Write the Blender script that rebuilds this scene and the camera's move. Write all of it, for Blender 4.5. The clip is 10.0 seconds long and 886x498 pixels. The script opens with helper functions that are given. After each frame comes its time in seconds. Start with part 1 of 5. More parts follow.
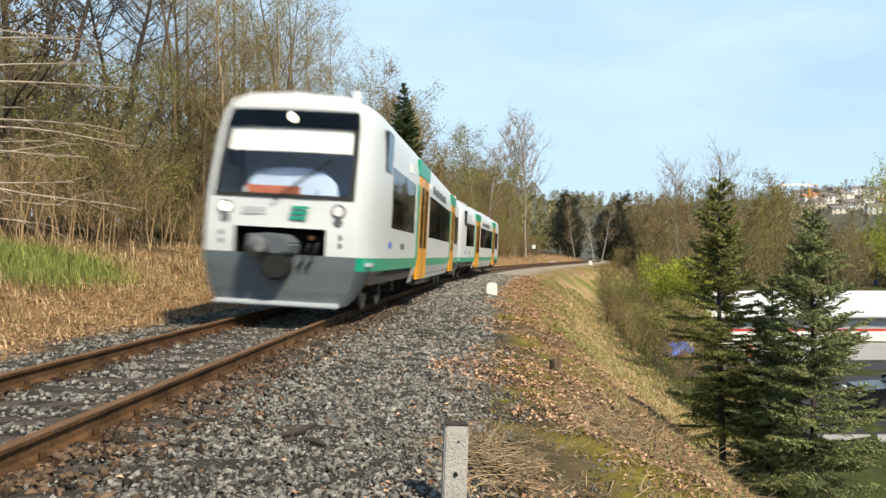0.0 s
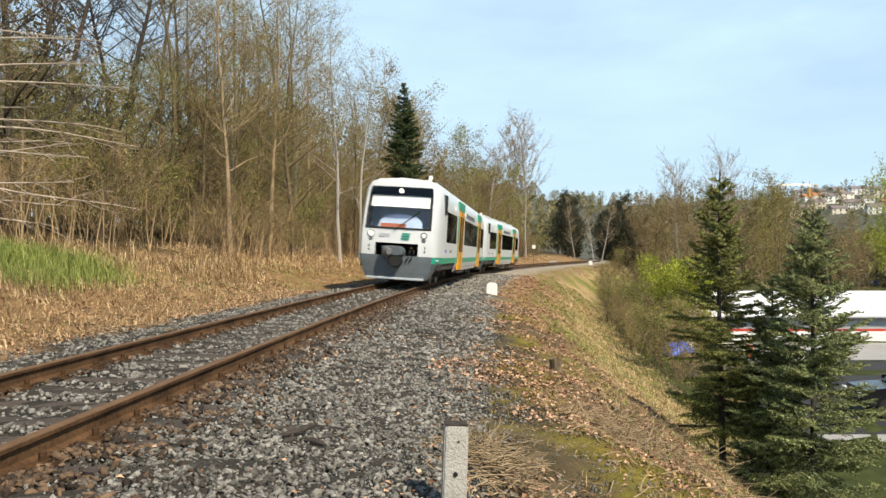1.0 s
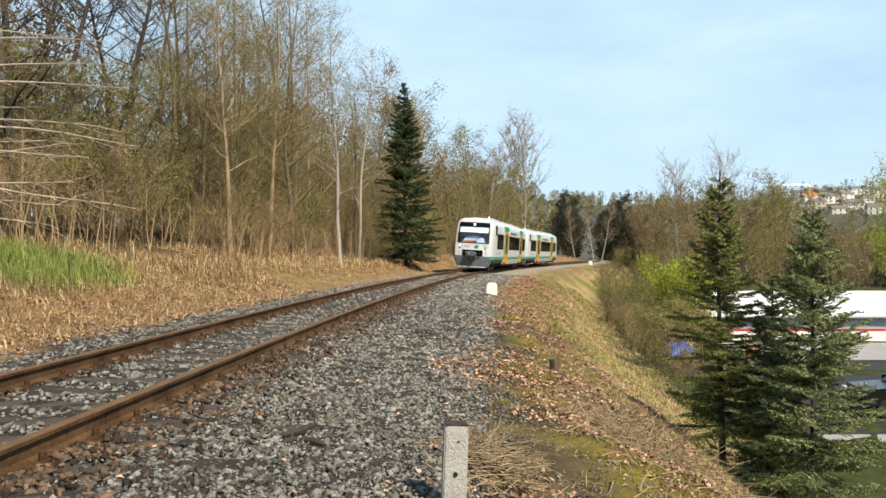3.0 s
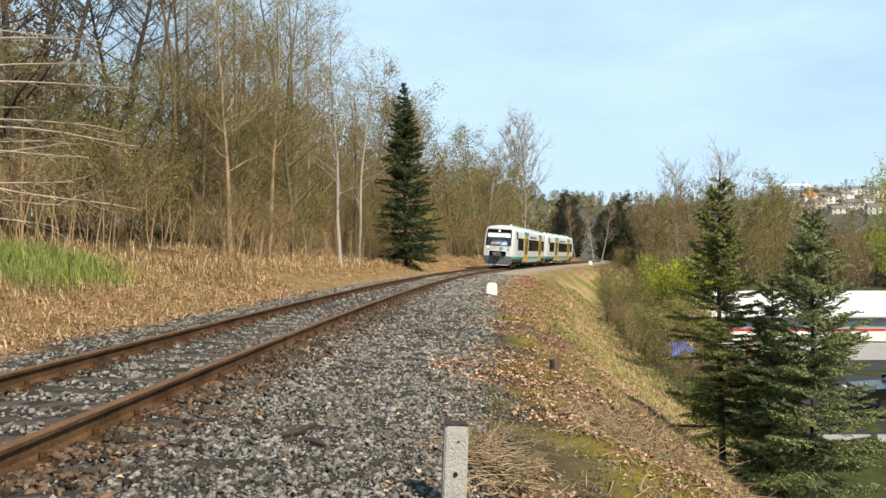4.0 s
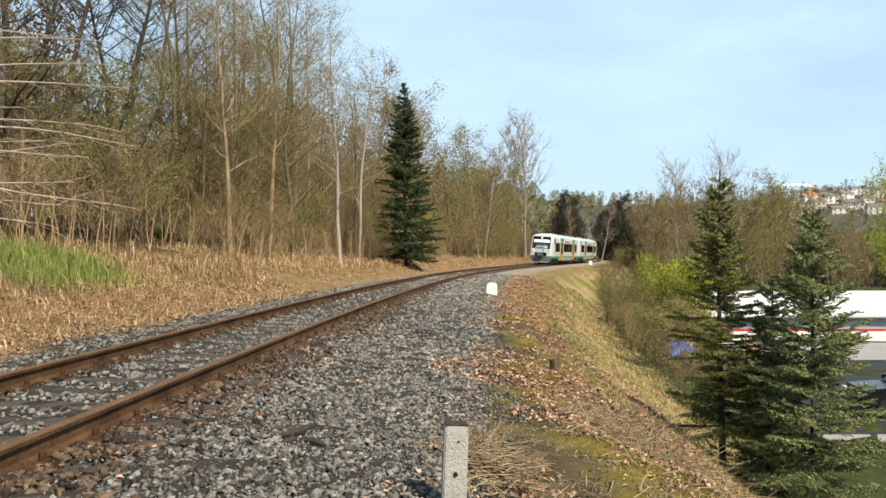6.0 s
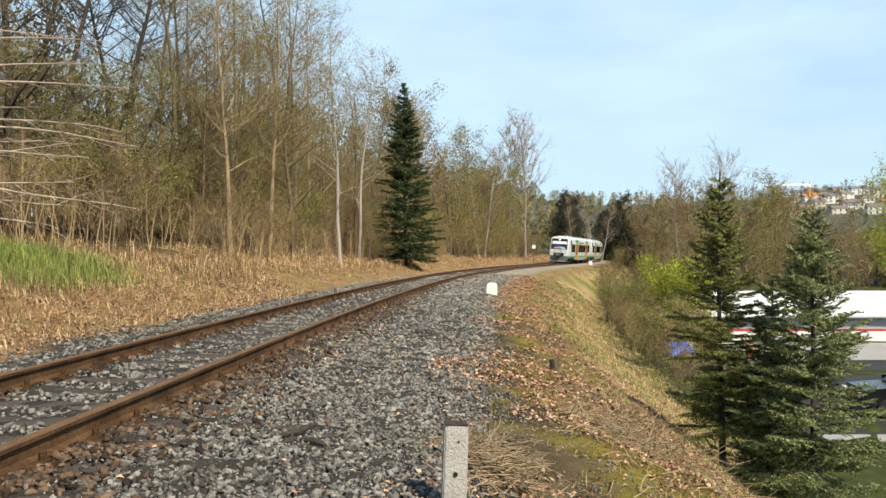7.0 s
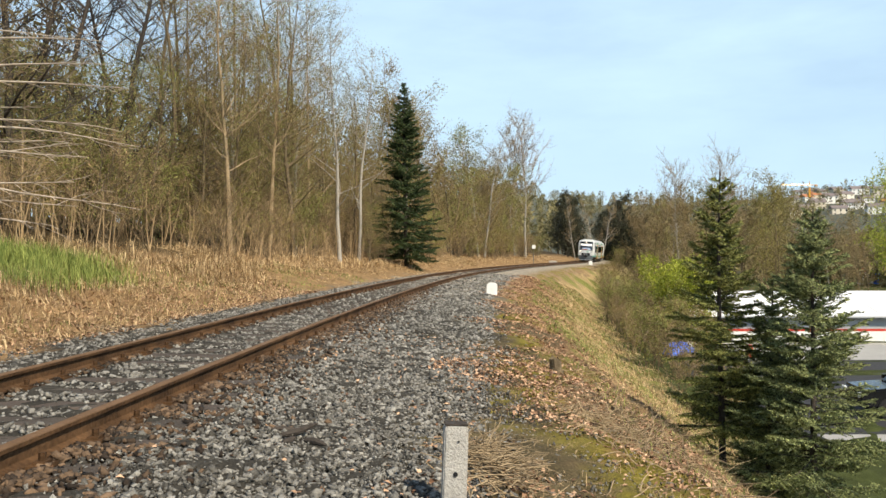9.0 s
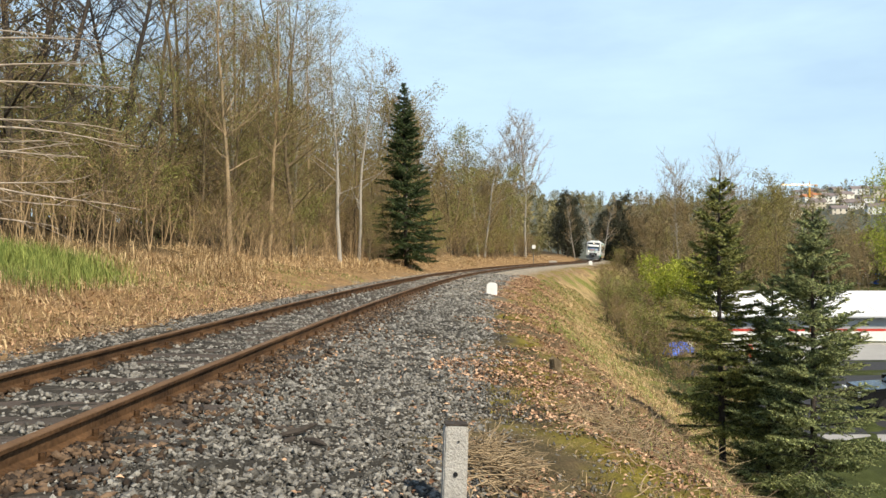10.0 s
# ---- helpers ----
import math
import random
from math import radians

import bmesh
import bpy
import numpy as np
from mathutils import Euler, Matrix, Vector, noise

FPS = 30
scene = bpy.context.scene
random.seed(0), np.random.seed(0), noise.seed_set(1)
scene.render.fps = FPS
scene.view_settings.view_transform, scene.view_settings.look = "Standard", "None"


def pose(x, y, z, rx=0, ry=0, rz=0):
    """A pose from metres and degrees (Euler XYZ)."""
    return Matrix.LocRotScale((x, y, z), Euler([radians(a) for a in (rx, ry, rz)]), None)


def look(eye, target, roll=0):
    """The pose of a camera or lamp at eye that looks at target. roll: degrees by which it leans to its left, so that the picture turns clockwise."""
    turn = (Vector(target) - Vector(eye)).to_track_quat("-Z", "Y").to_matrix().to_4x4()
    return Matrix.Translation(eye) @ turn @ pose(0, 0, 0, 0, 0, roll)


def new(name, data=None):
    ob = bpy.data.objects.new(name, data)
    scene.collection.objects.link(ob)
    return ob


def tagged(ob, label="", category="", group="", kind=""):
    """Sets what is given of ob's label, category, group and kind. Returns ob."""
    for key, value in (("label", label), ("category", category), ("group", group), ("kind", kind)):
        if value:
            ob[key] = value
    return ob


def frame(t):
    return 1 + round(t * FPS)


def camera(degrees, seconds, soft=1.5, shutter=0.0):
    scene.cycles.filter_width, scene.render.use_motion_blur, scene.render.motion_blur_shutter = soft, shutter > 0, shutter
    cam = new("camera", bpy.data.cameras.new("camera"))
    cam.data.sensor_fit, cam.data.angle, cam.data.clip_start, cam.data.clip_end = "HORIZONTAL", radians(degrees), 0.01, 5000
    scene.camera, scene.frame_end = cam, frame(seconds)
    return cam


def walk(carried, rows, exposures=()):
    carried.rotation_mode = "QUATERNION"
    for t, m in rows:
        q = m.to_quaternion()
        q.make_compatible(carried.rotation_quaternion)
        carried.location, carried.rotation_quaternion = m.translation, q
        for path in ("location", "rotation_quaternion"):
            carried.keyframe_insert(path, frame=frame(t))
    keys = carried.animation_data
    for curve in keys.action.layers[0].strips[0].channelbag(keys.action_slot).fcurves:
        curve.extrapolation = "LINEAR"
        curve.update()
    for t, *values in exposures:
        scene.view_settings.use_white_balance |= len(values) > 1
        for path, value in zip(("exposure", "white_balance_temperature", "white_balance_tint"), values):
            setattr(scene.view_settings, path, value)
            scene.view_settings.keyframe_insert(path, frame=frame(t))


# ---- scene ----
# ---- camera ----
EYE = Vector((0.0, 0.0, 1.0))
cam = camera(56.985, 10.0, soft=1.5, shutter=0.9)
STAND = pose(0, 0, 1.0, 90 + 0.559, 0, 0)
walk(cam, [(0, STAND), (10, STAND)])

# ---- light ----
SUN_AZ, SUN_EL = radians(-36), radians(46)      # behind the camera, to its right
world = bpy.data.worlds.new("sky")
scene.world = world
world.use_nodes = True
wn, wl = world.node_tree.nodes, world.node_tree.links
sky = wn.new("ShaderNodeTexSky")
sky.sky_type = "NISHITA"
sky.sun_disc = False
sky.sun_elevation = SUN_EL
sky.sun_rotation = math.pi + SUN_AZ
sky.altitude, sky.air_density, sky.dust_density, sky.ozone_density = 450, 1.0, 0.6, 1.6
tc = wn.new("ShaderNodeTexCoord")
mapping = wn.new("ShaderNodeMapping")
mapping.inputs["Scale"].default_value = (1.3, 1.3, 5.0)
cirrus = wn.new("ShaderNodeTexNoise")
cirrus.inputs["Scale"].default_value, cirrus.inputs["Detail"].default_value = 1.7, 7
cirrus.inputs["Roughness"].default_value = 0.55
ramp = wn.new("ShaderNodeValToRGB")
ramp.color_ramp.elements[0].position, ramp.color_ramp.elements[1].position = 0.36, 0.66
ramp.color_ramp.elements[0].color = (0.62, 0.62, 0.62, 1)
ramp.color_ramp.elements[1].color = (1.0, 1.0, 1.0, 1)
mix = wn.new("ShaderNodeMix")
mix.data_type = "RGBA"
mix.inputs["B"].default_value = (5.4, 7.35, 9.0, 1)
wl.new(tc.outputs["Generated"], mapping.inputs["Vector"])
wl.new(mapping.outputs["Vector"], cirrus.inputs["Vector"])
wl.new(cirrus.outputs["Fac"], ramp.inputs["Fac"])
# the veil of haze and cirrus thins out overhead
upward = wn.new("ShaderNodeSeparateXYZ")
wl.new(tc.outputs["Generated"], upward.inputs["Vector"])
thin = wn.new("ShaderNodeMapRange")
thin.interpolation_type = "SMOOTHSTEP"
thin.inputs["From Min"].default_value, thin.inputs["From Max"].default_value = 0.32, 0.75
thin.inputs["To Min"].default_value, thin.inputs["To Max"].default_value = 1.0, 0.15
wl.new(upward.outputs["Z"], thin.inputs["Value"])
veil = wn.new("ShaderNodeMath")
veil.operation = "MULTIPLY"
wl.new(ramp.outputs["Color"], veil.inputs[0])
wl.new(thin.outputs["Result"], veil.inputs[1])
wl.new(veil.outputs[0], mix.inputs["Factor"])
wl.new(sky.outputs["Color"], mix.inputs["A"])
wl.new(mix.outputs["Result"], wn["Background"].inputs["Color"])
wn["Background"].inputs["Strength"].default_value = 0.105
sun = new("sun", bpy.data.lights.new("sun", "SUN"))
sun.data.energy, sun.data.angle, sun.data.color = 5.0, radians(0.53), (1.0, 0.88, 0.69)
SUN_DIR = Vector((-math.sin(SUN_AZ) * math.cos(SUN_EL), -math.cos(SUN_AZ) * math.cos(SUN_EL), math.sin(SUN_EL)))
sun.matrix_world = look(SUN_DIR * 50, (0, 0, 0))
scene.view_settings.exposure = 0.28

# ---- materials ----


def material(name, colour, rough=0.8, metal=0.0, vary=0.25, scale=6.0, fine=60.0, bump=0.3, spec=0.4, isle=0.0, tint=None, per_object=0.0, coords="Object", attr=""):
    """A surface with stains at one scale and grain at another. isle: variation from piece to piece."""
    m = bpy.data.materials.new(name)
    m.use_nodes = True
    n, l = m.node_tree.nodes, m.node_tree.links
    b = n["Principled BSDF"]
    b.inputs["Roughness"].default_value, b.inputs["Metallic"].default_value = rough, metal
    b.inputs["Specular IOR Level"].default_value = spec
    t = n.new("ShaderNodeTexCoord")
    big, small = n.new("ShaderNodeTexNoise"), n.new("ShaderNodeTexNoise")
    for node, sc, det in ((big, scale, 4), (small, fine, 3)):
        node.inputs["Scale"].default_value, node.inputs["Detail"].default_value = sc, det
        l.new(t.outputs[coords], node.inputs["Vector"])
    value = n.new("ShaderNodeMath")
    value.operation = "ADD"
    l.new(big.outputs["Fac"], value.inputs[0])
    l.new(small.outputs["Fac"], value.inputs[1])
    spread = n.new("ShaderNodeMapRange")
    spread.inputs["From Min"].default_value, spread.inputs["From Max"].default_value = 0.6, 1.4
    spread.inputs["To Min"].default_value, spread.inputs["To Max"].default_value = 1 - vary, 1 + vary
    l.new(value.outputs[0], spread.inputs["Value"])
    last = spread.outputs["Result"]
    if isle or per_object:
        info = n.new("ShaderNodeNewGeometry" if isle else "ShaderNodeObjectInfo")
        r = n.new("ShaderNodeMapRange")
        amount = isle or per_object
        r.inputs["To Min"].default_value, r.inputs["To Max"].default_value = 1 - amount, 1 + amount
        l.new(info.outputs["Random Per Island" if isle else "Random"], r.inputs["Value"])
        prod = n.new("ShaderNodeMath")
        prod.operation = "MULTIPLY"
        l.new(last, prod.inputs[0])
        l.new(r.outputs["Result"], prod.inputs[1])
        last = prod.outputs[0]
        pick = info.outputs["Random Per Island" if isle else "Random"]
    else:
        pick = big.outputs["Fac"]
    colour_mix = n.new("ShaderNodeMix")
    colour_mix.data_type = "RGBA"
    colour_mix.inputs["A"].default_value = (*colour, 1)
    colour_mix.inputs["B"].default_value = (*(tint or colour), 1)
    l.new(pick, colour_mix.inputs["Factor"])
    base = colour_mix.outputs["Result"]
    if attr:
        a = n.new("ShaderNodeAttribute")
        a.attribute_name = attr
        base = a.outputs["Color"]
    scaled = n.new("ShaderNodeVectorMath")
    scaled.operation = "SCALE"
    l.new(base, scaled.inputs[0])
    l.new(last, scaled.inputs["Scale"])
    l.new(scaled.outputs[0], b.inputs["Base Color"])
    if bump:
        bp = n.new("ShaderNodeBump")
        bp.inputs["Strength"].default_value, bp.inputs["Distance"].default_value = bump, 0.02
        l.new(small.outputs["Fac"], bp.inputs["Height"])
        l.new(bp.outputs["Normal"], b.inputs["Normal"])
    return m


def leaf_material(name, colour, tint, through_light=0.35):
    """Thin leaves: light passes through them in part."""
    m = material(name, colour, 0.6, 0, 0.2, 0.6, 8, 0, 0.25, isle=0.35, tint=tint)
    n, l = m.node_tree.nodes, m.node_tree.links
    b, out = n["Principled BSDF"], n["Material Output"]
    tr, mx = n.new("ShaderNodeBsdfTranslucent"), n.new("ShaderNodeMixShader")
    mx.inputs["Fac"].default_value = through_light
    l.new(b.inputs["Base Color"].links[0].from_socket, tr.inputs["Color"])
    l.new(b.outputs[0], mx.inputs[1])
    l.new(tr.outputs[0], mx.inputs[2])
    l.new(mx.outputs[0], out.inputs["Surface"])
    return m


M = {}
M["ground"] = material("ground", (0.2, 0.15, 0.08), 0.95, 0, 0.6, 2.3, 48, 1.0, 0.1, attr="zone")
M["ballast"] = material("ballast", (0.19, 0.185, 0.175), 0.9, 0, 0.45, 2.0, 40, 1.0, 0.2, tint=(0.14, 0.12, 0.09))
M["stone"] = material("stone", (0.085, 0.08, 0.07), 0.9, 0, 0.35, 14, 90, 0.6, 0.2, isle=0.25, tint=(0.27, 0.258, 0.23))
M["stone_piece"] = material("stone_piece", (0.085, 0.08, 0.07), 0.9, 0, 0.35, 14, 90, 0.6, 0.2, per_object=0.25, tint=(0.27, 0.258, 0.23))
M["rusty_stone"] = material("rusty_stone", (0.025, 0.018, 0.013), 0.9, 0, 0.3, 9, 60, 0.4, 0.3, isle=0.3, tint=(0.15, 0.098, 0.06))
M["rust"] = material("rust", (0.036, 0.02, 0.011), 0.9, 0.0, 0.55, 2.2, 30, 0.5, 0.12, tint=(0.125, 0.068, 0.032))
M["railhead"] = material("railhead", (0.15, 0.085, 0.042), 0.8, 0.0, 0.3, 3, 50, 0.1, 0.2, tint=(0.14, 0.085, 0.05))
M["sleeper"] = material("sleeper", (0.085, 0.072, 0.06), 0.9, 0, 0.35, 4, 45, 0.8, 0.2, per_object=0.3, tint=(0.07, 0.055, 0.045))
M["leaflitter"] = material("leaflitter", (0.21, 0.105, 0.058), 0.85, 0, 0.2, 3, 30, 0.2, 0.2, isle=0.5, tint=(0.48, 0.31, 0.195))
M["drygrass"] = material("drygrass", (0.27, 0.155, 0.06), 0.85, 0, 0.2, 1, 20, 0, 0.2, isle=0.55, tint=(0.56, 0.43, 0.25))
M["greengrass"] = material("greengrass", (0.13, 0.19, 0.04), 0.75, 0, 0.2, 1, 20, 0, 0.2, isle=0.4, tint=(0.27, 0.29, 0.08))
M["twig"] = material("twig", (0.18, 0.122, 0.065), 0.9, 0, 0.2, 2, 30, 0.2, 0.2, isle=0.4, tint=(0.37, 0.265, 0.15))
M["bark"] = material("bark", (0.1, 0.076, 0.046), 0.92, 0, 0.4, 2, 26, 0.8, 0.2, tint=(0.19, 0.145, 0.09))
M["bark_pale"] = material("bark_pale", (0.25, 0.18, 0.1), 0.9, 0, 0.35, 2, 26, 0.6, 0.2, tint=(0.38, 0.29, 0.18))
M["bark_silver"] = material("bark_silver", (0.34, 0.28, 0.21), 0.85, 0, 0.3, 4, 20, 0.3, 0.3, tint=(0.48, 0.41, 0.33))
M["bark_birch"] = material("bark_birch", (0.46, 0.43, 0.37), 0.8, 0, 0.4, 3, 14, 0.4, 0.3, tint=(0.25, 0.22, 0.19))
M["bark_dark"] = material("bark_dark", (0.06, 0.05, 0.042), 0.95, 0, 0.4, 2, 26, 0.8, 0.2)
M["moss"] = material("moss", (0.16, 0.15, 0.03), 0.9, 0, 0.2, 2, 20, 0, 0.2, isle=0.3, tint=(0.24, 0.19, 0.05))
M["bud"] = leaf_material("bud", (0.19, 0.172, 0.048), (0.33, 0.27, 0.09))
M["bud_green"] = leaf_material("bud_green", (0.18, 0.2, 0.05), (0.31, 0.3, 0.095))
M["bud_brown"] = leaf_material("bud_brown", (0.2, 0.145, 0.065), (0.33, 0.25, 0.125))
M["far_leaf"] = leaf_material("far_leaf", (0.15, 0.14, 0.055), (0.24, 0.2, 0.09), 0.2)
# near-black foliage: the colour itself holds the shade of the wood at the line's end
M["shade_leaf"] = leaf_material("shade_leaf", (0.02, 0.024, 0.012), (0.05, 0.05, 0.026), 0.1)
M["leaf_bright"] = leaf_material("leaf_bright", (0.25, 0.3, 0.03), (0.37, 0.39, 0.055))
M["needle"] = leaf_material("needle", (0.035, 0.05, 0.015), (0.28, 0.285, 0.08), 0.06)
M["needle_blue"] = leaf_material("needle_blue", (0.035, 0.052, 0.022), (0.34, 0.37, 0.15), 0.06)
M["needle_far"] = leaf_material("needle_far", (0.02, 0.036, 0.013), (0.06, 0.085, 0.026), 0.1)
M["paint_white"] = material("paint_white", (0.61, 0.63, 0.63), 0.28, 0, 0.05, 0.8, 14, 0, 0.5)
M["paint_green"] = material("paint_green", (0.005, 0.32, 0.2), 0.3, 0, 0.06, 0.8, 14, 0, 0.5)
M["paint_orange"] = material("paint_orange", (0.72, 0.33, 0.02), 0.3, 0, 0.06, 0.8, 14, 0, 0.5)
M["paint_grey"] = material("paint_grey", (0.09, 0.108, 0.122), 0.4, 0, 0.15, 1.0, 14, 0, 0.4, tint=(0.13, 0.148, 0.158))
M["paint_silver"] = material("paint_silver", (0.5, 0.53, 0.55), 0.35, 0.1, 0.06, 0.8, 14, 0, 0.5)
M["under"] = material("under", (0.035, 0.032, 0.03), 0.8, 0.2, 0.4, 2, 20, 0.3, 0.3, tint=(0.07, 0.055, 0.045))
M["rubber"] = material("rubber", (0.02, 0.02, 0.02), 0.8, 0, 0.2, 2, 20, 0.1, 0.3)
M["steel"] = material("steel", (0.22, 0.22, 0.22), 0.45, 0.7, 0.3, 4, 30, 0.2, 0.5)
M["concrete"] = material("concrete", (0.42, 0.4, 0.36), 0.9, 0, 0.25, 5, 70, 0.5, 0.2, tint=(0.38, 0.36, 0.33))
M["whitewash"] = material("whitewash", (0.82, 0.81, 0.78), 0.8, 0, 0.12, 6, 50, 0.2, 0.3)
M["dark"] = material("dark", (0.015, 0.015, 0.016), 0.6, 0, 0.2, 3, 30, 0, 0.3)
M["blind"] = material("blind", (0.86, 0.86, 0.84), 0.8, 0, 0.08, 3, 30, 0, 0.3)
# pale blue that imitates the sky's reflection in the windscreen
M["reflection_blue"] = material("reflection_blue", (0.55, 0.68, 0.88), 0.8, 0, 0.2, 3, 30, 0, 0.3)
M["interior"] = material("interior", (0.45, 0.5, 0.56), 0.8, 0, 0.2, 3, 30, 0, 0.3)
M["seat_red"] = material("seat_red", (0.55, 0.17, 0.08), 0.85, 0, 0.2, 3, 30, 0, 0.2)
M["asphalt"] = material("asphalt", (0.035, 0.035, 0.037), 0.9, 0, 0.25, 0.5, 30, 0.3, 0.3)
M["paving"] = material("paving", (0.34, 0.33, 0.31), 0.9, 0, 0.15, 0.5, 30, 0.2, 0.3)
M["roof_white"] = material("roof_white", (0.82, 0.82, 0.82), 0.5, 0, 0.05, 0.4, 10, 0, 0.4)
M["wall_grey"] = material("wall_grey", (0.36, 0.37, 0.39), 0.7, 0, 0.1, 0.5, 12, 0.1, 0.3)
M["red"] = material("red", (0.55, 0.05, 0.03), 0.5, 0, 0.1, 1, 12, 0, 0.4)
M["blue"] = material("blue", (0.02, 0.12, 0.62), 0.45, 0, 0.15, 3, 12, 0.2, 0.5)
M["car_black"] = material("car_black", (0.008, 0.008, 0.009), 0.2, 0.0, 0.1, 1, 12, 0, 0.35)
M["render_cream"] = material("render_cream", (0.68, 0.6, 0.45), 0.9, 0, 0.1, 0.2, 6, 0.1, 0.2, per_object=0.25, tint=(0.75, 0.72, 0.66))
M["tiles_dark"] = material("tiles_dark", (0.2, 0.17, 0.165), 0.9, 0, 0.2, 0.3, 6, 0.2, 0.2)
M["tiles_orange"] = material("tiles_orange", (0.38, 0.17, 0.09), 0.9, 0, 0.2, 0.3, 6, 0.2, 0.2)


def glass_material(name, seen, ior, rough=0.03):
    """Window glass: tinted to look through, mirroring by its angle."""
    m = bpy.data.materials.new(name)
    m.use_nodes = True
    n, l = m.node_tree.nodes, m.node_tree.links
    out = n["Material Output"]
    n.remove(n["Principled BSDF"])
    tr, gl, mx, fr = n.new("ShaderNodeBsdfTransparent"), n.new("ShaderNodeBsdfGlossy"), n.new("ShaderNodeMixShader"), n.new("ShaderNodeFresnel")
    tr.inputs["Color"].default_value = (*seen, 1)
    gl.inputs["Roughness"].default_value = rough
    fr.inputs["IOR"].default_value = ior
    l.new(fr.outputs[0], mx.inputs["Fac"])
    l.new(tr.outputs[0], mx.inputs[1])
    l.new(gl.outputs[0], mx.inputs[2])
    l.new(mx.outputs[0], out.inputs["Surface"])
    return m


M["glass"] = glass_material("glass", (0.3, 0.34, 0.33), 1.5)
M["windscreen_glass"] = glass_material("windscreen_glass", (0.93, 0.96, 0.98), 1.75)
lamp_glow = bpy.data.materials.new("lamp_glow")
lamp_glow.use_nodes = True
lamp_glow.node_tree.nodes["Principled BSDF"].inputs["Emission Color"].default_value = (1.0, 0.85, 0.6, 1)
lamp_glow.node_tree.nodes["Principled BSDF"].inputs["Emission Strength"].default_value = 2.0
M["lamp_glow"] = lamp_glow

# ---- mesh helpers ----


def mesh_from(name, verts, faces, *mats, smooth=False, index=None):
    me = bpy.data.meshes.new(name)
    me.from_pydata([tuple(v) for v in verts], [], faces)
    for m in mats:
        me.materials.append(M[m])
    if index is not None:
        me.polygons.foreach_set("material_index", index)
    if smooth:
        me.polygons.foreach_set("use_smooth", [True] * len(me.polygons))
    me.update()
    return me


def part(name, bm, mat, parent=None, label="", bevel=0.0, smooth=False):
    """Links a bmesh as one mesh object under its thing."""
    if bevel:
        bmesh.ops.bevel(bm, geom=bm.edges[:], offset=bevel, segments=2, affect="EDGES", clamp_overlap=True)
    me = bpy.data.meshes.new(name)
    bm.to_mesh(me)
    bm.free()
    me.materials.append(M[mat])
    if smooth:
        me.polygons.foreach_set("use_smooth", [True] * len(me.polygons))
    ob = new(name, me)
    ob.parent = parent
    return tagged(ob, label)


def box(*spans, bm=None):
    """A box from (x0, x1, y0, y1, z0, z1), added to bm."""
    bm = bm or bmesh.new()
    x0, x1, y0, y1, z0, z1 = spans
    m = Matrix.Translation(((x0 + x1) / 2, (y0 + y1) / 2, (z0 + z1) / 2)) @ Matrix.Diagonal((x1 - x0, y1 - y0, z1 - z0, 1))
    bmesh.ops.create_cube(bm, size=1, matrix=m)
    return bm


def cyl(r, depth, m, seg=20, r2=None, bm=None):
    bm = bm or bmesh.new()
    bmesh.ops.create_cone(bm, cap_ends=True, segments=seg, radius1=r, radius2=r if r2 is None else r2, depth=depth, matrix=m)
    return bm


def prism(profile, axis, a, b, bm=None):
    """A closed outline of 2D points drawn out from a to b along an axis ('x', 'y' or 'z')."""
    bm = bm or bmesh.new()

    def put(p, v):
        return {"x": (v, p[0], p[1]), "y": (p[0], v, p[1]), "z": (p[0], p[1], v)}[axis]
    low = [bm.verts.new(put(p, a)) for p in profile]
    high = [bm.verts.new(put(p, b)) for p in profile]
    bm.faces.new(low)
    bm.faces.new(high[::-1])
    for i in range(len(profile)):
        j = (i + 1) % len(profile)
        bm.faces.new((low[j], low[i], high[i], high[j]))
    bmesh.ops.recalc_face_normals(bm, faces=bm.faces[:])
    return bm


def empty(name, m=None):
    ob = new(name)
    ob.matrix_world = m or Matrix()
    return ob


def tubes(paths):
    """Verts and faces of tapered tubes: each path is (points, radii, sides)."""
    verts, faces = [], []
    for pts, radii, sides in paths:
        start = len(verts)
        for i, p in enumerate(pts):
            d = (pts[min(i + 1, len(pts) - 1)] - pts[max(i - 1, 0)])
            d = d.normalized() if d.length > 1e-9 else Vector((0, 0, 1))
            u = d.cross(Vector((0.3, 0.2, 1)) if abs(d.z) < 0.9 else Vector((1, 0.2, 0.1))).normalized()
            v = d.cross(u)
            for k in range(sides):
                a = 2 * math.pi * k / sides
                verts.append(p + (u * math.cos(a) + v * math.sin(a)) * radii[i])
        for i in range(len(pts) - 1):
            for k in range(sides):
                a, b = start + i * sides + k, start + i * sides + (k + 1) % sides
                faces.append((a, b, b + sides, a + sides))
    return verts, faces

# ---- the line of the track ----
_S = np.linspace(0, 600, 2401)
_U = np.minimum(_S, 152) / 100
_K = np.where(_S < 152, (0.0860 + 0.6425 * _U - 0.4862 * _U ** 2 - 0.0471 * _U ** 3) / 100, np.where(_S < 205, -0.0024, 0))


def _sum(v):
    return np.concatenate([[0], np.cumsum((v[1:] + v[:-1]) / 2 * np.diff(_S))])


_TH = 0.037867 + _sum(_K)
_X, _Y = -3.2787 + _sum(np.sin(_TH)), _sum(np.cos(_TH))
_Z = -0.000237 * _S + 0.00001318 * np.minimum(_S, 220) ** 2


def cant(s):
    """The lean of the track to the right, growing into the curve."""
    t = min(max((s - 4) / 28, 0), 1)
    return 0.012 + 0.05 * t * t * (3 - 2 * t)


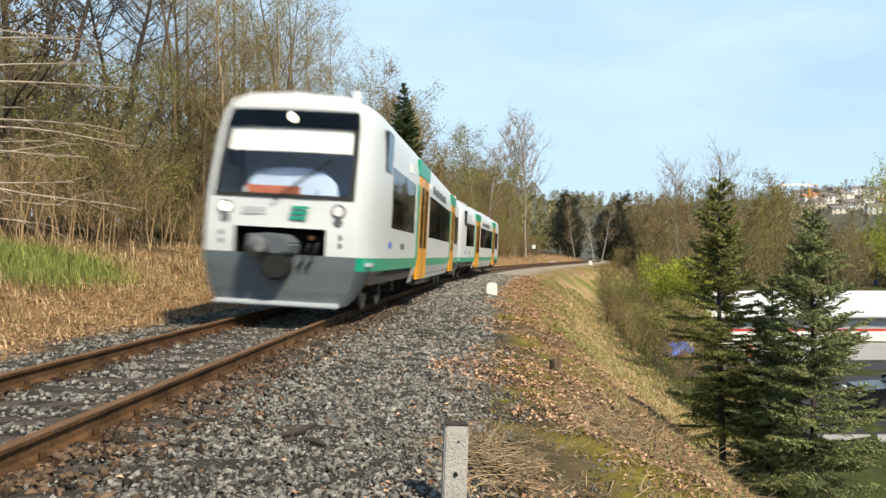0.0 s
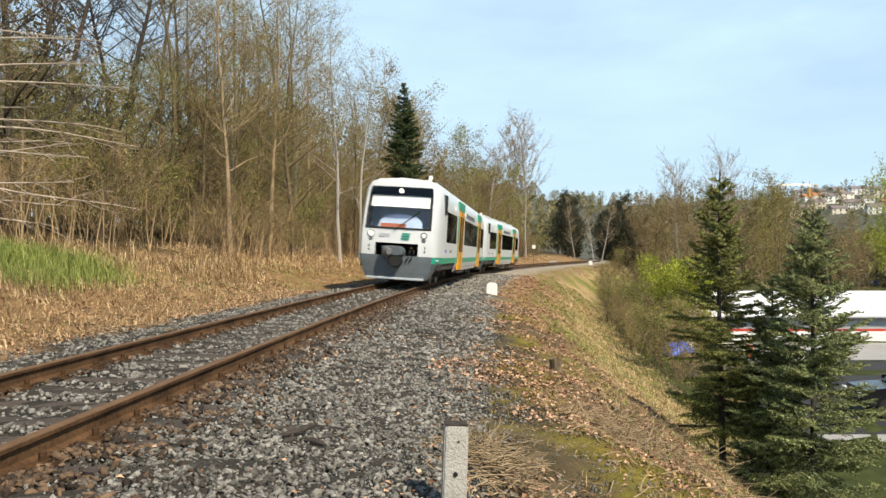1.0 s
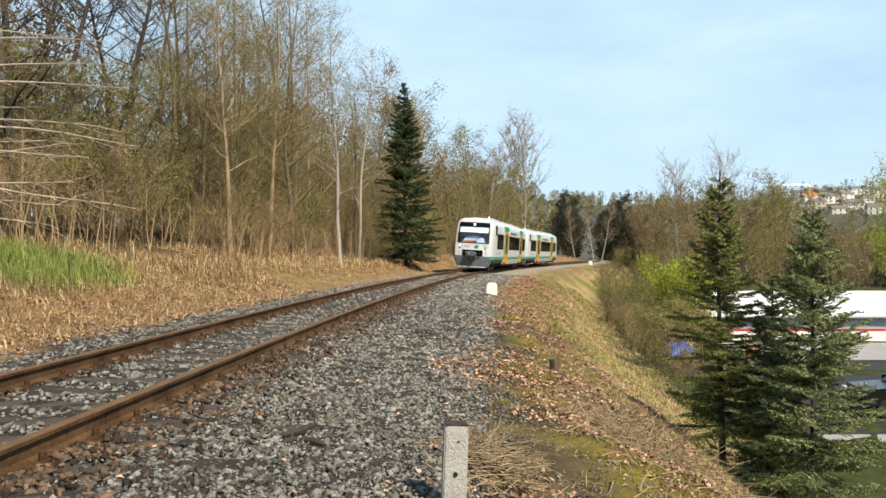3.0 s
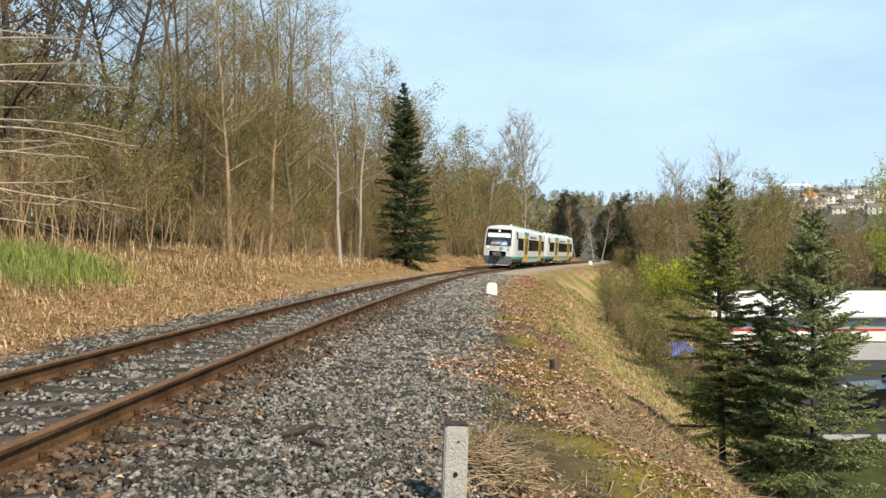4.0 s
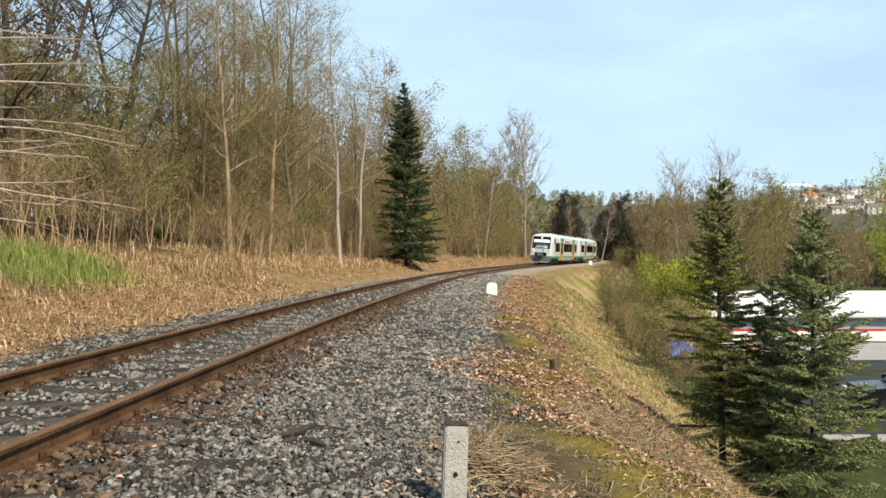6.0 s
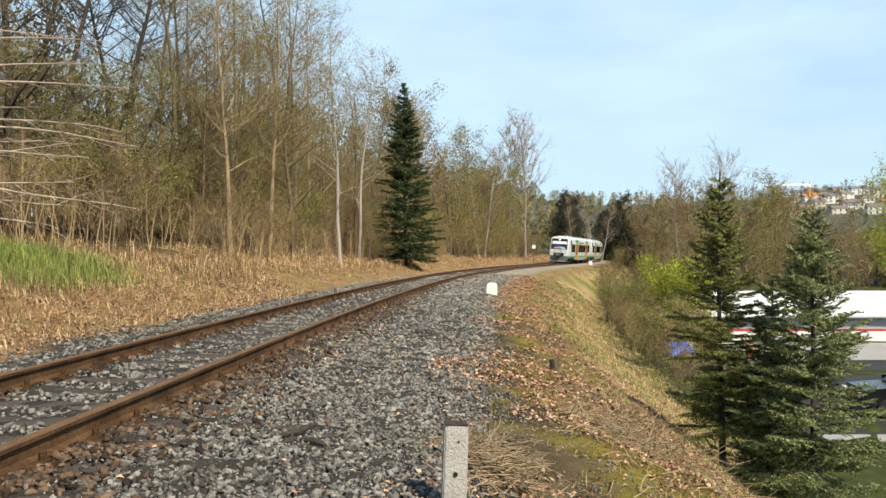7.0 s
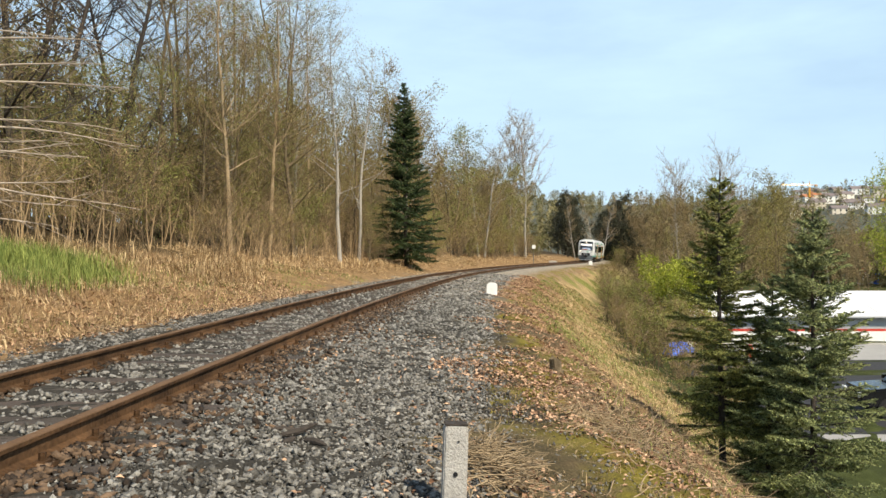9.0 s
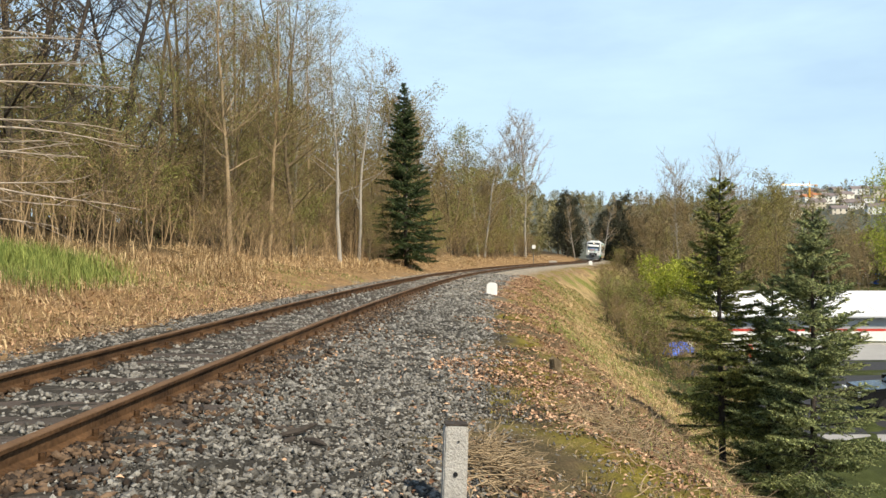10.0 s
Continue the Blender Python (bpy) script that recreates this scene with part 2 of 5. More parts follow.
def track(s):
    """x, y, z of the line between the rails at station s, and its heading."""
    if s < 0:
        return _X[0] + s * math.sin(_TH[0]), s * math.cos(_TH[0]), -0.000237 * s, _TH[0]
    return tuple(float(np.interp(s, _S, a)) for a in (_X, _Y, _Z, _TH))


def beside(s, n, z=0.0):
    """The place n metres to the right of the track at station s, z above the rail heads."""
    x, y, tz, th = track(s)
    return Vector((x + n * math.cos(th), y - n * math.sin(th), tz + z))


# ---- ground ----
PROFILE_N = [-400, -60, -25, -14, -9, -6, -4.2, -3.1, -2.4, -1.6, -0.9, 0.0, 0.9, 1.6, 2.3, 3.3, 4.3, 5.1, 6.2, 8.5, 10.5, 12.5, 16, 60, 400]
PROFILE_Z = [9, 5.5, 3.4, 2.1, 1.2, 0.55, 0.1, -0.2, -0.26, -0.19, -0.165, -0.175, -0.165, -0.2, -0.31, -0.44, -0.58, -0.92, -1.7, -3.35, -3.9, -4.05, -4.1, -4.2, -4.4]


def _smooth(a, b, v):
    t = np.clip((v - a) / (b - a), 0, 1)
    return t * t * (3 - 2 * t)


def height(x, y):
    """The ground's height; works on arrays."""
    x, y = np.asarray(x, float), np.asarray(y, float)
    xc = np.interp(y, _Y, _X) + np.minimum(y, 0) * 0.0379
    th = np.interp(y, _Y, _TH)
    z = np.interp(y, _Y, _Z)
    n = (x - xc) * np.cos(th)
    lean = 0.012 + 0.05 * _smooth(4, 32, y)
    h = z + np.interp(n, PROFILE_N, PROFILE_Z) - lean * np.clip(n, -1.4, 1.4) * _smooth(3.4, 1.4, np.abs(n))
    off = np.clip(np.abs(n) - 2.2, 0, 3) / 3
    h = h + off * 0.10 * (np.sin(x * 1.7 + y * 0.6) * np.cos(y * 1.1 - x * 0.4)) + off * 0.05 * np.sin(x * 4.1 + 1.3 * y) * np.sin(y * 3.7)
    r = np.hypot(x, y)
    hill = _smooth(260, 1000, r) * (62 + 9 * np.sin(x * 0.004 + 1) + 7 * np.sin(x * 0.011 + y * 0.003))
    return h + hill * _smooth(-0.35, 0.1, np.arctan2(x, np.abs(y) + 1))


def ground_at(x, y):
    return float(height(x, y))


def graded(edges):
    out = []
    for a, b, step in edges:
        out += list(np.arange(a, b, step))
    return np.array(out + [edges[-1][1]])


def build_ground():
    ys = graded([(-400, -40, 40), (-40, 0, 4), (0, 3, 0.5), (3, 14, 0.15), (14, 40, 0.5), (40, 100, 1.2), (100, 200, 3), (200, 500, 15), (500, 2600, 70)])
    ns = graded([(-1500, -200, 100), (-200, -40, 10), (-40, -14, 2), (-14, -5, 0.5), (-5, 9, 0.15), (9, 16, 0.4), (16, 60, 3), (60, 200, 10), (200, 1500, 65)])
    yy, nn = np.meshgrid(ys, ns, indexing="ij")
    xc = np.interp(yy, _Y, _X) + np.minimum(yy, 0) * 0.0379
    xx = np.where(yy > 400, np.interp(400, _Y, _X), xc) + nn
    zz = height(xx, yy)
    bumpy = (np.abs(nn) < 16) & (yy > 0) & (yy < 60)
    rng = np.random.default_rng(3)
    zz = zz + np.where(bumpy, rng.normal(0, 0.018, zz.shape), 0)
    verts = np.stack([xx, yy, zz], -1).reshape(-1, 3)
    a, b = len(ys), len(ns)
    idx = np.arange(a * b).reshape(a, b)
    faces = np.stack([idx[:-1, :-1], idx[:-1, 1:], idx[1:, 1:], idx[1:, :-1]], -1).reshape(-1, 4)
    me = bpy.data.meshes.new("ground")
    me.from_pydata(verts.tolist(), [], faces.tolist())
    me.polygons.foreach_set("use_smooth", [True] * len(me.polygons))
    me.materials.append(M["ground"])
    wob = 0.35 * np.sin(xx * 2.3 + yy * 1.1) + 0.3 * np.sin(xx * 0.9 - yy * 2.7) + rng.normal(0, 0.25, zz.shape)
    n = nn + wob
    # gravel is near-black: shade in the gaps between stones, put into the colour
    gravel, dirt, moss = np.array((0.045, 0.041, 0.034)), np.array((0.12, 0.092, 0.045)), np.array((0.17, 0.14, 0.025))
    litter, grass, dry = np.array((0.17, 0.1, 0.055)), np.array((0.14, 0.17, 0.04)), np.array((0.25, 0.16, 0.078))
    # meadow is darkened to hold the shade over the valley floor
    wood, meadow = np.array((0.07, 0.052, 0.028)), np.array((0.05, 0.06, 0.018))
    hills = np.array((0.09, 0.095, 0.075))
    col = np.zeros((*zz.shape, 3)) + dry

    def lay(mask, c):
        w = np.clip(mask, 0, 1)[..., None]
        return col * (1 - w) + c * w
    col = lay(_smooth(-7, -10, n), wood)
    # from the dark gap tone nearby to plain stone colour where loose stones thin out
    worn = gravel + (np.array((0.29, 0.255, 0.2)) - gravel) * _smooth(16, 46, yy)[..., None]
    col = lay(_smooth(-3.0, -2.4, n), worn)
    away = _smooth(14, 40, yy)[..., None]
    col = lay(_smooth(2.9, 3.6, n), (dirt * 0.75 + gravel * 0.25) * (1 - away) + np.array((0.27, 0.2, 0.13)) * away)
    col = lay(_smooth(3.6, 4.2, n) * _smooth(0.1, 0.5, np.sin(xx * 1.9 + 0.7) * np.sin(yy * 0.8 + 0.4) + 0.55), moss)
    col = lay(_smooth(4.4, 5.0, n), litter * (1 - away) + np.array((0.22, 0.145, 0.08)) * away)
    col = lay(_smooth(5.2, 6.2, n) * _smooth(9, 20, yy), np.array((0.33, 0.24, 0.115)))
    col = lay(_smooth(4.8, 5.8, n) * _smooth(0.0, 0.5, np.sin(xx * 0.9 + 0.3) * np.sin(yy * 0.43 + 1) + 0.08), np.array((0.17, 0.17, 0.045)))
    # meadow colour with the valley's shade painted in
    col = lay(_smooth(8.2, 10, n), meadow)
    col = lay(_smooth(-7, -8, n) * _smooth(13, 15, yy) * _smooth(26, 22, yy) * _smooth(-13, -11, -n + n * 2), grass)
    far = _smooth(180, 300, np.hypot(xx, yy))
    col = lay(far, hills)
    layer = me.color_attributes.new("zone", "FLOAT_COLOR", "POINT")
    layer.data.foreach_set("color", np.concatenate([col, np.ones((*zz.shape, 1))], -1).reshape(-1))
    tagged(new("ground", me), "railway embankment with dry grass, moss and valley meadow", "ground", kind="structure")


build_ground()

# ---- railway track ----


SLEEPER_S = []


def build_track():
    top = tagged(empty("railway_track"), "single rusty railway track curving on a gravel bed", "railway track", kind="structure")
    stations = [-12 + 0.5 * i for i in range(64)] + [20 + 1.5 * i for i in range(150)]
    shape = [(-0.0625, -0.150), (0.0625, -0.150), (0.0625, -0.138), (0.012, -0.118), (0.009, -0.048), (0.034, -0.034), (0.036, -0.010), (-0.036, -0.010), (-0.034, -0.034), (-0.009, -0.048), (-0.012, -0.118), (-0.0625, -0.138)]
    cap = [(-0.036, -0.0095), (0.036, -0.0095), (0.034, -0.003), (0.024, 0.0), (-0.024, 0.0), (-0.034, -0.003)]
    for side in (-0.7525, 0.7525):
        ob = None
        for name, outline, mat in (("rail", shape, "rust"), ("running_surface", cap, "railhead")):
            verts, faces, k = [], [], len(outline)
            for s in stations:
                for a, b in outline:
                    n = side + a
                    verts.append(beside(s, n, b - n * cant(s)))
            for i in range(len(stations) - 1):
                for j in range(k):
                    a, b = i * k + j, i * k + (j + 1) % k
                    faces.append((a, b, b + k, a + k))
            me = mesh_from(name, verts, faces, mat)
            piece = new(name, me)
            piece.parent = ob or top
            ob = ob or piece
    # wooden sleepers, half sunk in the ballast
    rnd = random.Random(5)
    bm = box(-1.28, 1.28, -0.13, 0.13, -0.075, 0.075)
    bmesh.ops.bevel(bm, geom=bm.edges[:], offset=0.012, segments=1, affect="EDGES")
    sleeper = bpy.data.meshes.new("sleeper")
    bm.to_mesh(sleeper)
    bm.free()
    sleeper.materials.append(M["sleeper"])
    # ribbed base plate with bolts and clips
    bm = box(-0.17, 0.17, -0.08, 0.08, -0.012, 0.012)
    for x in (-0.115, 0.115):
        cyl(0.022, 0.07, Matrix.Translation((x, 0, 0.04)), 6, bm=bm)
        box(x - 0.035, x + 0.035, -0.045, 0.045, 0.012, 0.03, bm=bm)
    plate = bpy.data.meshes.new("base_plate")
    bm.to_mesh(plate)
    bm.free()
    plate.materials.append(M["rust"])
    s, i = -9.94, 0
    while s < 175:
        x, y, z, th = track(s)
        SLEEPER_S.append(s)
        turn = Matrix.Translation((x, y, z - 0.228)) @ pose(0, 0, 0, 0, math.degrees(cant(s)), -math.degrees(th) + rnd.uniform(-1, 1))
        ob = new("sleeper", sleeper)
        ob.parent = top
        ob.matrix_world = turn @ Matrix.Translation((rnd.uniform(-0.03, 0.03), 0, rnd.uniform(-0.012, 0.0)))
        if s < 40:
            for side in (-0.7525, 0.7525):
                pl = new("base_plate", plate)
                pl.parent = top
                pl.matrix_world = turn @ Matrix.Translation((side, 0, 0.079))
        s += 0.63 + rnd.uniform(-0.015, 0.015)
        i += 1


build_track()

# ---- the railcars ----
Z_ROWS = [1.0, 1.42, 1.56, 1.92, 2.3, 2.70, 3.08, 3.36, 3.56, 3.68, 3.74]
HALF = {0.19: 1.20, 0.42: 1.34, 0.78: 1.44, 1.0: 1.46, 1.42: 1.46, 1.56: 1.46, 1.92: 1.46, 2.3: 1.455, 2.70: 1.445, 3.08: 1.425, 3.36: 1.38, 3.56: 1.25, 3.68: 0.95, 3.74: 0.0}
RAKE = {0.19: 0.06, 0.42: 0.02, 0.78: 0.0, 1.0: 0.0, 1.42: 0.0, 1.56: 0.02, 1.92: 0.05, 2.3: 0.16, 2.70: 0.28, 3.08: 0.41, 3.36: 0.52, 3.56: 0.56, 3.68: 0.64, 3.74: 0.74}
LENGTH = 24.6
WINDOWS = [(2.2, 5.9), (9.4, 17.4), (20.1, 22.4)]
DOORS = [(6.8, 8.9), (17.9, 19.8)]
NOSE = [(0.0, 0.85), (0.16, 0.905), (0.5, 0.95), (1.1, 0.985), (1.8, 1.0)]
NOSE_W = 0.85


def stations_y():
    ys = [a for a, _ in NOSE] + [LENGTH - a for a, _ in NOSE]
    for a, b in WINDOWS + DOORS:
        ys += [a, b]
    return sorted(set(ys))


def shell_point(y, z, side):
    """A point of the car's outer skin."""
    end = min(y, LENGTH - y)
    w = float(np.interp(end, [a for a, _ in NOSE], [b for _, b in NOSE])) if end < 1.8 else 1.0
    back = RAKE[z] * max(0.0, 1 - end / 1.8)
    return Vector((side * HALF[z] * w, y + back if y < LENGTH / 2 else y - back, z))


def skin(rows, skip_windows=False):
    """Both long sides over the given heights."""
    bm = bmesh.new()
    ys = stations_y()
    for side in (-1, 1):
        grid = [[bm.verts.new(shell_point(y, z, side)) for z in rows] for y in ys]
        for i in range(len(ys) - 1):
            for j in range(len(rows) - 1):
                hole = skip_windows and rows[j] >= 1.55 and rows[j + 1] <= 2.71 and any(a - 0.01 <= ys[i] and ys[i + 1] <= b + 0.01 for a, b in WINDOWS)
                if hole:
                    continue
                q = (grid[i][j], grid[i + 1][j], grid[i + 1][j + 1], grid[i][j + 1])
                bm.faces.new(q if side > 0 else q[::-1])
    return bm


def end_face(bm, rows, front, hole):
    """The car's end over the given heights, slightly bowed, with holes where hole(x, z) says so."""
    cols = [-1, -0.88, -0.6, 0, 0.6, 0.88, 1]
    grid = []
    for z in rows:
        p = shell_point(0 if front else LENGTH, z, 1)
        line = []
        for c in cols:
            bow = 0.10 * (1 - c * c)
            line.append(bm.verts.new((p.x * c, p.y + (-bow if front else bow), z)))
        grid.append(line)
    for j in range(len(rows) - 1):
        for i in range(len(cols) - 1):
            if hole and hole((cols[i] + cols[i + 1]) / 2, (rows[j] + rows[j + 1]) / 2):
                continue
            q = (grid[j][i], grid[j][i + 1], grid[j + 1][i + 1], grid[j + 1][i])
            bm.faces.new(q if front else q[::-1])


def screen_quad(z0, z1, c, out, thick=0.012):
    """A bowed pane of the windscreen between two heights."""
    bm = bmesh.new()
    near, far = [], []
    zs, cs = np.linspace(z0, z1, 4), np.linspace(-c, c, 9)
    keys = sorted(HALF)
    for depth, store in ((out, near), (out - thick, far)):
        for z in zs:
            w = np.interp(z, keys, [HALF[k] for k in keys]) * NOSE_W
            y = np.interp(z, keys, [RAKE[k] for k in keys])
            store.append([bm.verts.new((w * k, y - 0.10 * (1 - k * k) - depth, z)) for k in cs])
    if not thick:
        bmesh.ops.delete(bm, geom=[v for line in far for v in line], context="VERTS")
    for store, flip in ((near, 1), (far, -1)) if thick else ((near, 1),):
        for i in range(3):
            for j in range(8):
                bm.faces.new((store[i][j], store[i][j + 1], store[i + 1][j + 1], store[i + 1][j])[::flip])
    rim = lambda s: [s[0][j] for j in range(9)] + [s[i][8] for i in range(1, 4)] + [s[3][j] for j in range(7, -1, -1)] + [s[i][0] for i in (2, 1)]
    a, b = (rim(near), rim(far)) if thick else ((), ())
    for i in range(len(a)):
        j = (i + 1) % len(a)
        bm.faces.new((a[j], a[i], b[i], b[j]))
    bmesh.ops.recalc_face_normals(bm, faces=bm.faces[:])
    bm.normal_update()
    if not thick and sum(f.normal.y for f in bm.faces) > 0:
        bmesh.ops.reverse_faces(bm, faces=bm.faces[:])
    return bm


def rod(points, r, sides=8):
    verts, faces = tubes([([Vector(p) for p in points], [r] * len(points), sides)])
    bm = bmesh.new()
    vs = [bm.verts.new(v) for v in verts]
    for f in faces:
        bm.faces.new([vs[i] for i in f])
    return bm


def build_wheelset(parent, y):
    hub = part("wheelset", cyl(0.07, 1.7, pose(0, 0, 0, 0, 90, 0), 12), "under", parent)
    hub.location = (0, y, 0.33)
    for x in (-0.74, 0.74):
        w = part("wheel", cyl(0.385, 0.12, Matrix.Translation((x, 0, 0)) @ pose(0, 0, 0, 0, 90, 0), 28), "steel", hub)
        bm = cyl(0.42, 0.03, Matrix.Translation((x * 0.93, 0, 0)) @ pose(0, 0, 0, 0, 90, 0), 28)
        for k in range(4):
            a = k * math.pi / 2
            box(x * 1.08 - 0.01, x * 1.08 + 0.01, math.cos(a) * 0.2 - 0.05, math.cos(a) * 0.2 + 0.05, math.sin(a) * 0.2 - 0.05, math.sin(a) * 0.2 + 0.05, bm=bm)
        part("flange", bm, "rust", hub)
    return hub


def build_railcar(leading):
    car = empty("railcar")
    # shell
    bm = skin(Z_ROWS, True)
    end_face(bm, Z_ROWS, True, lambda c, z: (abs(c) < 0.9 and 1.93 < z < 3.36) or (abs(c) < 0.62 and z < 1.42))
    end_face(bm, Z_ROWS, False, lambda c, z: (abs(c) < 0.9 and 1.93 < z < 3.36))
    body = part("body", bm, "paint_white", car, "white painted steel body with rounded roof")
    for p in body.data.polygons:
        p.use_smooth = True
    body.data.set_sharp_from_angle(angle=radians(28))
    part("green_stripe", skin([0.78, 1.0]), "paint_green", car, "sea green stripe along the floor line")
    bm = skin([0.42, 0.78])
    low = [f for f in bm.faces if not 8.8 < f.calc_center_median().y < 18 and not 6.0 < f.calc_center_median().y < 6.79]
    bmesh.ops.delete(bm, geom=low, context="FACES")
    part("skirt", bm, "paint_silver", car, "silver lower skirt between the doors")
    for front in (0, 1):
        bm = bmesh.new()
        end_face(bm, [0.19, 0.42, 0.78, 1.0], front == 0, None)
        for side in (-1, 1):
            ys = [0.0, 0.16, 0.5, 1.1, 1.8] if front == 0 else [LENGTH, LENGTH - 0.16, LENGTH - 0.5, LENGTH - 1.1, LENGTH - 1.8]
            lows = [0.19, 0.2, 0.3, 0.5, 0.72]
            for a, b, l0, l1 in zip(ys, ys[1:], lows, lows[1:]):
                pts = [shell_point(a, 0.19, side), shell_point(b, 0.19, side), shell_point(b, 0.78, side), shell_point(a, 0.78, side)]
                pts[0].z, pts[1].z = l0, l1
                bm.faces.new([bm.verts.new(p) for p in pts])
        part("apron", bm, "paint_grey", car, "dark grey plastic end apron")
    lip = box(-1.0, 1.0, -0.13, 0.05, 0.17, 0.25)
    part("apron_lip", lip, "paint_silver", car, "pale worn lower edge of the apron", bevel=0.02)
    part("floor_pan", box(-1.38, 1.38, 0.6, LENGTH - 0.6, 0.55, 0.85), "under", car)
    part("cabin_floor", box(-1.4, 1.4, 0.3, LENGTH - 0.3, 0.86, 0.92), "interior", car)
    # cab interior
    bm = box(-1.0, 1.0, 0.14, 0.85, 1.48, 1.95)
    box(-0.8, -0.2, 0.4, 0.7, 1.95, 2.1, bm=bm)
    part("driver_desk", bm, "interior", car, bevel=0.03)
    # added arch and pale blue wall stand in for the glass's bright reflection
    bm = prism([(-0.78, 1.95), (0.78, 1.95), (0.74, 2.2), (0.55, 2.38), (0.2, 2.44), (-0.2, 2.44), (-0.55, 2.38), (-0.74, 2.2)], "y", 0.5, 0.62)
    part("instrument_hood", bm, "reflection_blue", car, "added light blue arch imitating the sky's reflection in the windscreen", bevel=0.02)
    part("cab_wall", box(-1.3, 1.3, 2.0, 2.05, 0.92, 3.3), "reflection_blue", car)
    bm = box(-0.3, 0.3, 1.2, 1.7, 1.3, 1.42)
    box(-0.3, 0.3, 1.62, 1.76, 1.42, 2.2, bm=bm)
    part("driver_seat", bm, "dark", car, bevel=0.04)
    part("destination_sign", box(-0.62, 0.25, 0.06, 0.12, 1.96, 2.1), "seat_red", car, "orange unlit destination sign behind the glass")
    # seats along the saloon
    seat = box(-0.45, 0.45, 0, 0.45, 1.3, 1.42)
    box(-0.45, 0.45, 0.4, 0.5, 1.42, 2.1, bm=seat)
    me = bpy.data.meshes.new("seat")
    seat.to_mesh(me)
    seat.free()
    me.materials.append(M["interior"])
    for y in [2.6, 3.5, 4.5, 5.3, 9.7, 10.9, 12.1, 13.3, 14.5, 15.7, 20.4, 21.4]:
        for x in (-0.85, 0.85):
            ob = new("seat", me)
            ob.parent, ob.location = car, (x, y, 0)
    # windscreen with its dark band, blind and wiper
    wind = part("windscreen", screen_quad(1.96, 3.10, 0.86, 0.0, 0), "windscreen_glass", car, "large bowed windscreen")
    wind.visible_shadow = False
    bm = bmesh.new()
    for z0, z1, c0, c1 in ((1.90, 1.965, -0.93, 0.93), (1.965, 3.09, -0.93, -0.865), (1.965, 3.09, 0.865, 0.93)):
        x0, x1 = 1.131 * c0, 1.131 * c1
        keys = sorted(HALF)
        vs = []
        for z in (z0, (z0 + z1) / 2, z1):
            y = float(np.interp(z, keys, [RAKE[k] for k in keys]))
            row = []
            for k in range(9):
                c = c0 + (c1 - c0) * k / 8
                w = float(np.interp(z, keys, [HALF[q] for q in keys])) * NOSE_W
                row.append(bm.verts.new((w * c, y - 0.10 * (1 - c * c) - 0.016, z)))
            vs.append(row)
        for i in range(2):
            for k in range(8):
                bm.faces.new((vs[i][k], vs[i][k + 1], vs[i + 1][k + 1], vs[i + 1][k]))
    part("rubber_seal", bm, "rubber", wind)
    part("top_band", screen_quad(3.09, 3.40, 0.93, 0.018), "glass", car, "dark tinted band over the windscreen")
    part("sun_blind", screen_quad(2.68, 3.07, 0.84, -0.05), "blind", wind, "pale grey pulled-down sun blind")
    part("marker_lamp", cyl(0.075, 0.06, pose(0.0, 0.33, 3.25, 90, 0, 0), 20), "lamp_glow", car, "round white top lamp", smooth=False)
    w0, w1 = (-0.12, -0.12, 1.86), (0.72, 0.16, 2.55)
    part("wiper", rod([w0, ((w0[0] + w1[0]) / 2, -0.02, 2.2), w1], 0.02), "dark", car)
    # front lamps
    for x in (-0.92, 0.92):
        lamp = part("headlamp", cyl(0.115, 0.05, pose(x, -0.02, 1.72, 90, 0, 0), 24), "steel", car, "round chrome headlamp")
        part("lens", cyl(0.08, 0.05, pose(x, -0.035, 1.72, 90, 0, 0), 24), "lamp_glow" if x < 0 else "whitewash", lamp)
        part("tail_lamp", cyl(0.075, 0.05, pose(x, -0.02, 1.54, 90, 0, 0), 20), "steel", car)
        part("buffer_lamp", cyl(0.05, 0.04, pose(x * 1.04, -0.02, 1.17, 90, 0, 0), 16), "steel", car)
        part("buffer_lamp", cyl(0.05, 0.04, pose(x * 1.04, -0.02, 1.3, 90, 0, 0), 16), "steel", car)
    # number and emblem as plain bars
    bm = bmesh.new()
    for k in range(5):
        box(-0.62 + k * 0.078, -0.56 + k * 0.078, -0.072, -0.06, 1.62, 1.74, bm=bm)
    part("number_plate", bm, "paint_silver", car, "short row of grey number bars")
    bm = bmesh.new()
    for k in range(3):
        box(0.14 + 0.02 * k, 0.42 + 0.02 * k, -0.105, -0.085, 1.56 + 0.085 * k, 1.605 + 0.085 * k, bm=bm)
    part("emblem", bm, "paint_green", car, "green striped emblem")
    # coupler in its recess
    bm = box(-0.78, 0.78, 0.75, 0.8, 0.7, 1.46)
    box(-0.78, 0.78, 0.0, 0.8, 0.8, 0.84, bm=bm)
    box(-0.78, 0.78, 0.02, 0.8, 1.425, 1.45, bm=bm)
    for x in (-0.78, 0.74):
        box(x, x + 0.04, 0.02, 0.8, 0.8, 1.45, bm=bm)
    part("coupler_recess", bm, "dark", car)
    bm = cyl(0.17, 0.9, pose(-0.05, 0.2, 1.05, 90, 0, 0), 16)
    coupler = part("coupler", bm, "under", car, "grimy automatic coupler head")
    head = prism([(-0.56, 1.3), (-0.2, 1.34), (0.2, 1.32), (0.34, 1.18), (0.3, 0.98), (0.05, 0.92), (-0.3, 0.98), (-0.5, 1.16)], "y", -0.42, 0.0)
    for v in head.verts:
        if v.co.y < -0.3:
            v.co.x, v.co.z = v.co.x * 0.8, 1.14 + (v.co.z - 1.14) * 0.75
